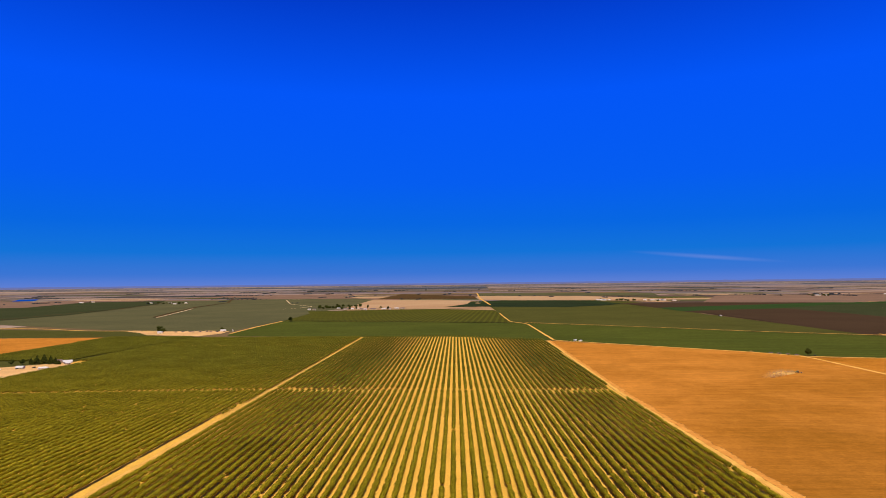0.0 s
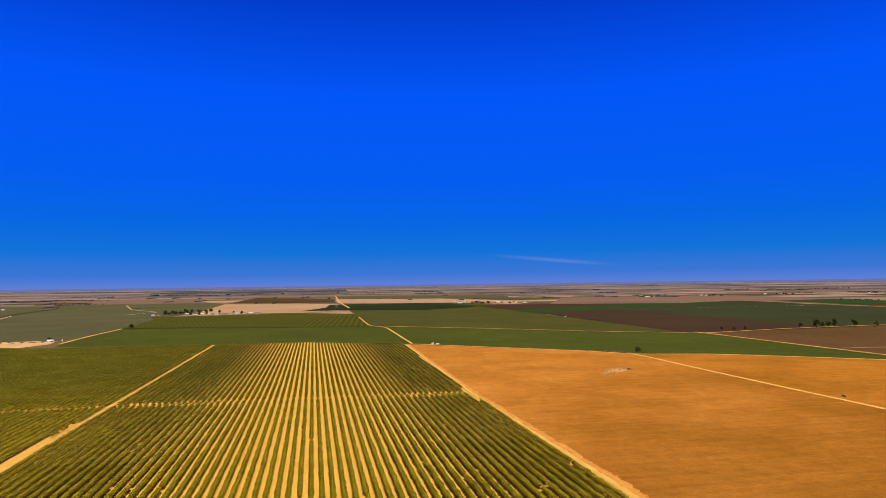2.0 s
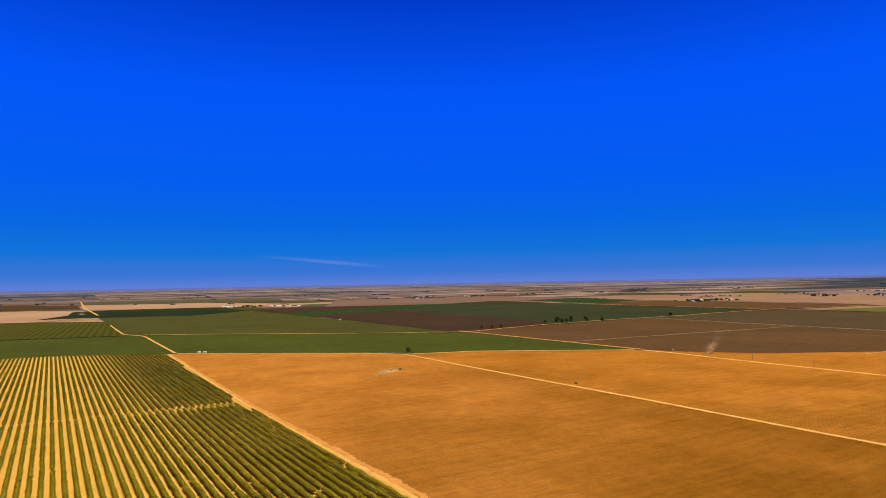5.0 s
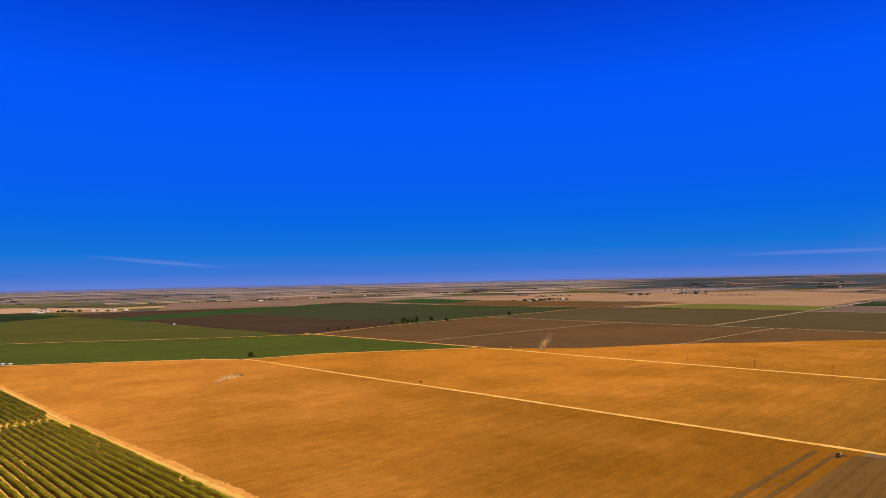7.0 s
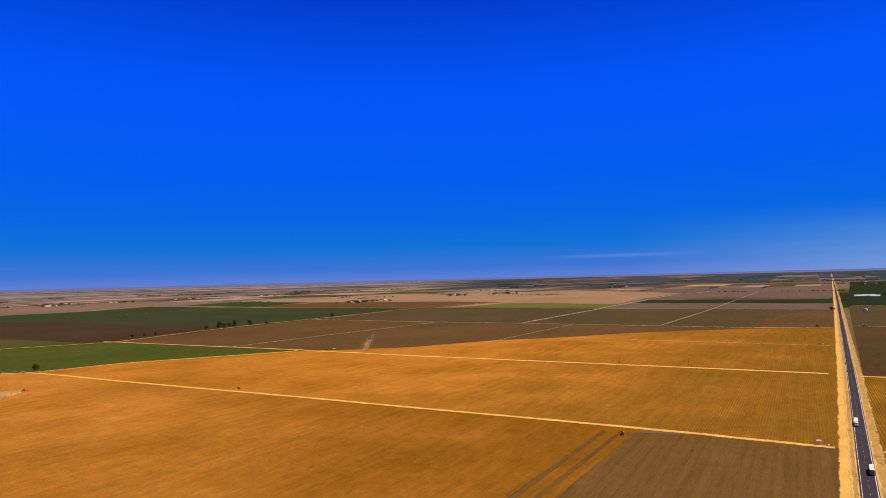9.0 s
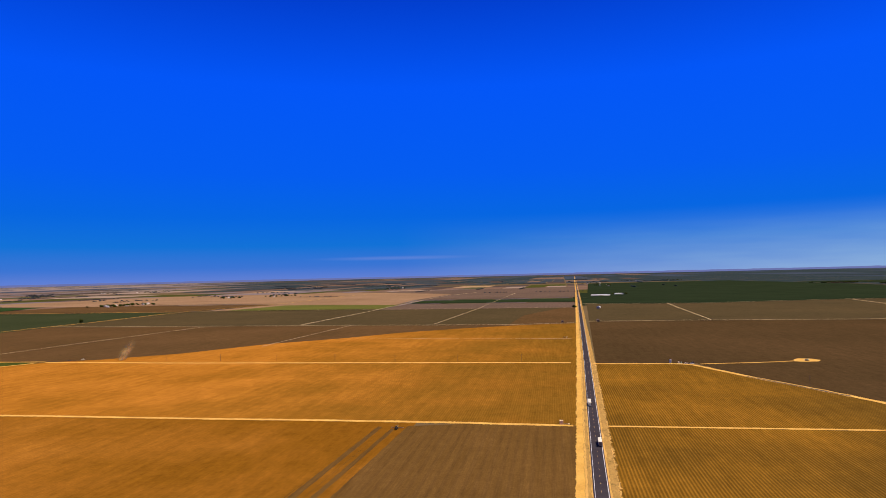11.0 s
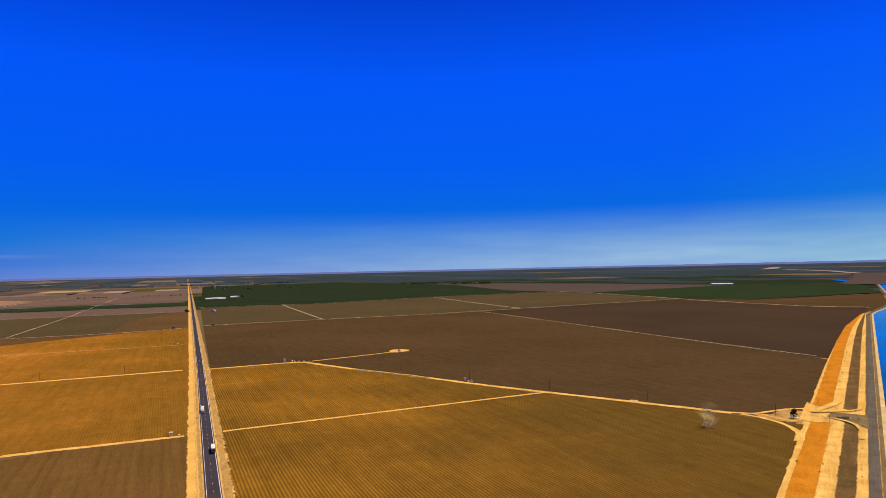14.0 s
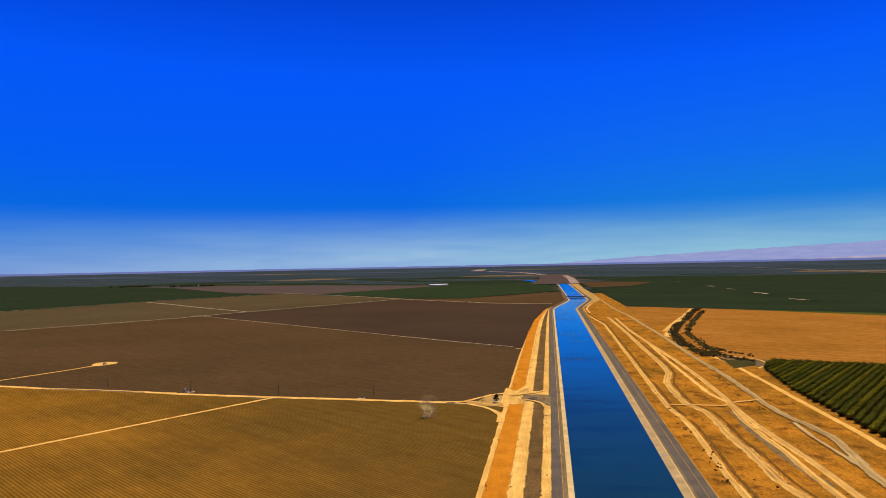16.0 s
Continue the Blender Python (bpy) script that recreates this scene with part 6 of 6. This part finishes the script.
for i, (x, y) in enumerate(((-700, 940), (-690, 948), (-716, 925), (-735, 915), (-760, 905), (-680, 930))):
    pickup(x, y, 40 * i, "parked farm pickup truck in a sandy yard", "white_paint" if i % 2 else "dark_steel")
house(-719, 1694, 5, 14, 8, 3, "white_paint", "metal_roof", "white shed in a sandy yard", "shed")
house(-866, 1632, 5, 12, 8, 3.5, "white_paint", "metal_roof", "white shed under yard trees", "shed")
tank(-691, 1692, 1.4, 6.0, "tall white tank in a sandy yard")
for i in range(9):
    house(-840 + i * 16, 1668 + (i % 3) * 8, 5 * i, 7, 3, 1.6, "brown_roof", "brown_roof", "low stack of farm boxes in a yard", "box_stack", "yard stacks")
house(826, 2270, 10, 6, 5, 3, "white_paint", "metal_roof", "small white hut on an olive crop", "shed")
house(190, 1350, 20, 5, 4, 2.6, "white_paint", "metal_roof", "small white shed at an orchard corner", "shed")
house(200, 1343, 20, 6, 4, 2.0, "cream_wall", "metal_roof", "low cream shed at an orchard corner", "shed")
pickup(462, 1131, 140, "yellow loader parked on a field track", "yellow_line")
for i in range(4):
    house(484 + i * 9, 1108 - i * 11, -50, 5, 3, 1.3, "brown_roof", "brown_roof", "low dark stack beside a field track", "box_stack", "track stacks")
house(1694, -17, 0, 9, 6, 3.5, "brown_roof", "brown_roof", "dark shed near the highway", "shed")
house(1716, -110, 0, 14, 7, 4, "brown_roof", "brown_roof", "dark shed in a field", "shed")

# the hamlet beyond the striped crop
frng = random.Random(4)
for i, (x, y) in enumerate(((-868, 3080), (-845, 3085), (-748, 3200), (-700, 3150), (-660, 3120), (-610, 3100), (-582, 3050), (-545, 3070), (-500, 3110), (-474, 3130), (-440, 3140), (-410, 3140), (-640, 3160), (-560, 3110))):
    house(x, y, frng.uniform(-25, 25), frng.uniform(12, 26), 11, 4, "cream_wall" if i % 3 else "white_paint", "brown_roof" if i % 2 else "metal_roof", "pale farm building in a distant hamlet", "barn", "hamlet barns")
for i in range(26):
    x, y = -860 + frng.uniform(0, 190), 3150 + frng.uniform(0, 330)
    broad_tree(x, y, frng.uniform(11, 19), frng.uniform(9, 13), "dark tree in a distant hamlet", "hamlet trees", seed=100 + i)
for i, x in enumerate((-640, -520, -480, -585)):
    broad_tree(x, 3120 + 20 * (i % 2), 14 + (8 if i == 3 else 0), 9, "dark tree in a distant hamlet", "hamlet trees", seed=140 + i)

# far farms: barns and groves
for gx, gy, n, m in ((3000, 2440, 7, 3), (3130, 2410, 6, 3), (3260, 2395, 4, 2), (3180, 5030, 7, 3), (2560, 4980, 6, 2), (3934, 5079, 5, 3), (4790, 5100, 7, 4), (870, 4250, 6, 5), (1000, 4120, 3, 4),
                     (1150, 4020, 2, 4), (6800, 5470, 7, 2), (8100, 5600, 6, 3), (4231, 2370, 6, 1), (4461, 2109, 9, 1), (6600, 1750, 8, 2), (8700, 3500, 9, 2), (7200, 5200, 8, 3),
                     (3640, -290, 2, 2), (2420, -95, 1, 1), (9100, -900, 8, 3), (8900, -1500, 10, 1), (5570, -2120, 7, 0), (5550, -2260, 7, 0), (5090, -2400, 8, 0), (5010, -2560, 9, 1), (5600, -2250, 9, 0),
                     (6200, -400, 4, 3), (7500, -350, 5, 3), (-2300, 4400, 4, 2), (-2200, 4300, 2, 2), (-3100, 4750, 1, 2)):
    k = 1.0 + math.hypot(gx, gy) / 9000
    for i in range(n + n // 2):
        broad_tree(gx + frng.uniform(-60, 60) * k, gy + frng.uniform(-60, 60) * k, frng.uniform(8, 13), frng.uniform(8, 14), "dark tree in a far farm grove", "far grove trees", seed=200 + i + int(abs(gx)) % 97)
    for i in range(m):
        house(gx + frng.uniform(-90, 90) * k, gy + frng.uniform(-60, 60) * k, frng.uniform(-30, 30), frng.uniform(16, 34), 13, 5, "cream_wall", "metal_roof", "white barn on a far farm", "barn", "far barns")
# long pale barns beside the highway and a wide white roof among the crops
for x, y, w in ((3530, -190, 40), (3560, -230, 52), (3500, -250, 36), (3700, -320, 30)):
    house(x, y, 85, w, 16, 4, "cream_wall", "metal_roof", "long pale barn by the highway orchard", "barn", "highway barns")
house(2830, -3080, 70, 130, 40, 7, "cream_wall", "metal_roof", "wide white greenhouse roof among crops", "greenhouse", rise=0.1)

# ---- shrubs and weeds ----
w = random.Random(9)
spots = []
for a, b, n in (((203, -553), (169, -500), 10), ((150, -475), (111, -406), 20), ((260, -640), (205, -556), 6), ((250, -783), (190, -668), 14), ((187, -668), (151, -620), 8)):
    for i in range(n):
        f = w.random()
        spots.append((a[0] + (b[0] - a[0]) * f + w.uniform(-3, 3), a[1] + (b[1] - a[1]) * f + w.uniform(-3, 3), 0.3))
for i in range(80):
    s, o = w.uniform(330, 1500), w.uniform(-126, -230)
    p = U * s + N * o
    spots.append((p.x, p.y, 0.25))
shrub_patch("shrubs", spots, "shrub", "scattered dark shrubs in dry grass", (0.35, 1.0))
spots = []
for i in range(170):
    x = 330 + 700 * w.random() ** 2
    side = w.choice((-1, 1, -1))
    yc = -42.5 - (x - 359) * 0.0202
    spots.append((x, yc + (w.uniform(5.6, 8.6) if side > 0 else -w.uniform(5.8, 11.5)), 0.1))
shrub_patch("weeds", spots, "weed_leaf", "dry weeds along the highway verge", (0.15, 0.5))
spots = []
for i in range(160):
    s = w.uniform(200, 1400)
    p = U * s + N * (w.choice((-0.8, -22.5, -19.5, 13.0)) + w.uniform(-0.8, 0.8))
    spots.append((p.x, p.y, 0.3))
shrub_patch("weeds", spots, "shrub", "small weeds along the canal bank tracks", (0.25, 0.8))
spots = []
for line, n, wide in (([(295, -906), (338, -960), (376, -1014), (454, -1159), (508, -1317), (543, -1453), (611, -1667), (640, -1790)], 1300, 9), ([(240, -895), (296, -932), (336, -1000), (433, -1172), (486, -1330), (549, -1538), (601, -1717)], 420, 8),
                      ([(330, -1000), (283, -962), (230, -935)], 60, 8)):
    for i in range(n):
        f = w.random() * (len(line) - 1)
        k = int(f)
        a, b = Vector(line[k]), Vector(line[k + 1])
        p = a.lerp(b, f - k)
        if noise.noise(Vector((p.x * 0.02, p.y * 0.02, n))) > -0.35:
            spots.append((p.x + w.uniform(-wide, wide), p.y + w.uniform(-wide, wide), 0.3))
shrub_patch("shrubs", spots, "shrub", "dense dark scrub lining a dry ditch", (0.8, 1.9))

# ---- dust raised from the soil ----


def dust_mat():
    m = bpy.data.materials.new("dust")
    m.use_nodes = True
    t = m.node_tree
    t.nodes.remove(t.nodes["Principled BSDF"])
    colour = (1.0, 0.74, 0.24, 1)
    lit, passed, clear = t.nodes.new("ShaderNodeBsdfDiffuse"), t.nodes.new("ShaderNodeBsdfTranslucent"), t.nodes.new("ShaderNodeBsdfTransparent")
    lit.inputs[0].default_value = passed.inputs[0].default_value = colour
    both, thin = t.nodes.new("ShaderNodeMixShader"), t.nodes.new("ShaderNodeMixShader")
    link(t, lit.outputs[0], both.inputs[1])
    link(t, passed.outputs[0], both.inputs[2])
    geo = t.nodes.new("ShaderNodeNewGeometry")
    torn = span(t, noise_node(t, geo.outputs["Position"], 0.14, 5, 0.6), 0.26, 0.66, 0.14, 0.72)
    uv = t.nodes.new("ShaderNodeUVMap")
    uv.uv_map = "plan"
    away = t.nodes.new("ShaderNodeVectorMath")
    away.operation = "LENGTH"
    link(t, uv.outputs[0], away.inputs[0])
    edge = t.nodes.new("ShaderNodeMapRange")
    edge.interpolation_type = "SMOOTHERSTEP"
    for i, x in enumerate((0.95, 0.0, 0.0, 1.0)):
        edge.inputs[i + 1].default_value = x
    link(t, away.outputs["Value"], edge.inputs[0])
    fade = edge.outputs[0]
    a = t.nodes.new("ShaderNodeMath")
    a.operation = "MULTIPLY"
    link(t, torn, a.inputs[0])
    link(t, fade, a.inputs[1])
    link(t, a.outputs[0], thin.inputs[0])
    link(t, clear.outputs[0], thin.inputs[1])
    link(t, both.outputs[0], thin.inputs[2])
    link(t, thin.outputs[0], t.nodes["Material Output"].inputs[0])
    return m


M["dust"] = dust_mat()


def dust(x, y, lean, width, rise, label, seed):
    """A plume of see-through dust: a few thin, wavy veils that cross at its axis and thin out at their edges."""
    vs, pl, fs = [], [], []
    n = 10
    for k in range(2):
        a = math.pi * k / 2 + seed
        o = len(vs)
        for i in range(n + 1):
            for j in range(n + 1):
                u, v = 2 * i / n - 1, j / n
                wave = noise.noise(Vector((u * 2, v * 3, seed + k))) * width * 0.35
                w = width * (0.45 + 0.55 * v)
                vs.append((x + lean[0] * v + math.cos(a) * u * w - math.sin(a) * wave, y + lean[1] * v + math.sin(a) * u * w + math.cos(a) * wave, 0.3 + rise * v))
                pl.append((u, v ** 1.3))
        for i in range(n):
            for j in range(n):
                q = o + i * (n + 1) + j
                fs.append((q, q + n + 1, q + n + 2, q + 1))
    return tagged(mesh_object("dust_plume", vs, fs, M["dust"], pl, True), label, "dust", kind="stuff")


def dust_trail(a, b, label, seed):
    """Dust hanging behind a tractor: wavy veils side by side along its way, thin at the ends and higher further back."""
    a, b = Vector(a), Vector(b)
    d = (b - a).normalized()
    side = Vector((-d.y, d.x))
    vs, pl, fs = [], [], []
    n, m = 24, 8
    for k in range(4):
        o = len(vs)
        for i in range(n + 1):
            u = i / n
            for j in range(m + 1):
                v = j / m
                sway = 2.5 * (k - 1.5) * (0.4 + u) + 2.0 * noise.noise(Vector((u * 5, v * 2, seed + k)))
                p = a.lerp(b, u) + side * sway
                top = (3.0 + 13.0 * u ** 0.7) * (1 + 0.35 * noise.noise(Vector((u * 6, k, seed))))
                vs.append((p.x, p.y, 0.2 + top * v))
                pl.append(((u * 1.25 - 0.35) if u > 0.28 else 0.0, v * 0.9))
        for i in range(n):
            for j in range(m):
                q = o + i * (m + 1) + j
                fs.append((q, q + m + 1, q + m + 2, q + 1))
    return tagged(mesh_object("dust_plume", vs, fs, M["dust"], pl, True), label, "dust", kind="stuff")


dust_trail((411, 870), (340, 812), "pale dust trailing a tractor", 3)
dust(938, 722, (16, -14), 24.0, 40, "thin whirl of dust over bare soil", 4)
dust(366, -416, (1, -4), 24.0, 24, "low whirl of dust over furrows", 5)
dust(516, 122, (6, 1), 2.5, 3, "pale dust behind a harrow", 6)

# ---- far tree lines along the section roads ----
trng = np.random.default_rng(21)
shapes = [lumpy(1, k + 300, (1.0, 1.6, 0.8), 0.35) for k in range(5)]
shapes = [(v * 4.5 + np.array([0, 0, 2.5]), f) for v, f in shapes]
spots = []
for i in range(150):
    a, r = radians(trng.uniform(-55, 100)), trng.uniform(4300, 12000)
    x, y = r * math.sin(a), r * math.cos(a)
    way = trng.integers(0, 2)
    for k in range(int(trng.integers(4, 22))):
        step = k * trng.uniform(14, 26)
        q = (x + step, y + trng.normal(0, 6)) if way else (x + trng.normal(0, 6), y + step)
        spots.append(land(q[0], q[1], 0.5 + over(*q)))
plant("tree_line", shapes, spots, M["leaf_haze"], "far dark lines of trees with haze in their colour", "trees", trng, (0.5, 1.1))
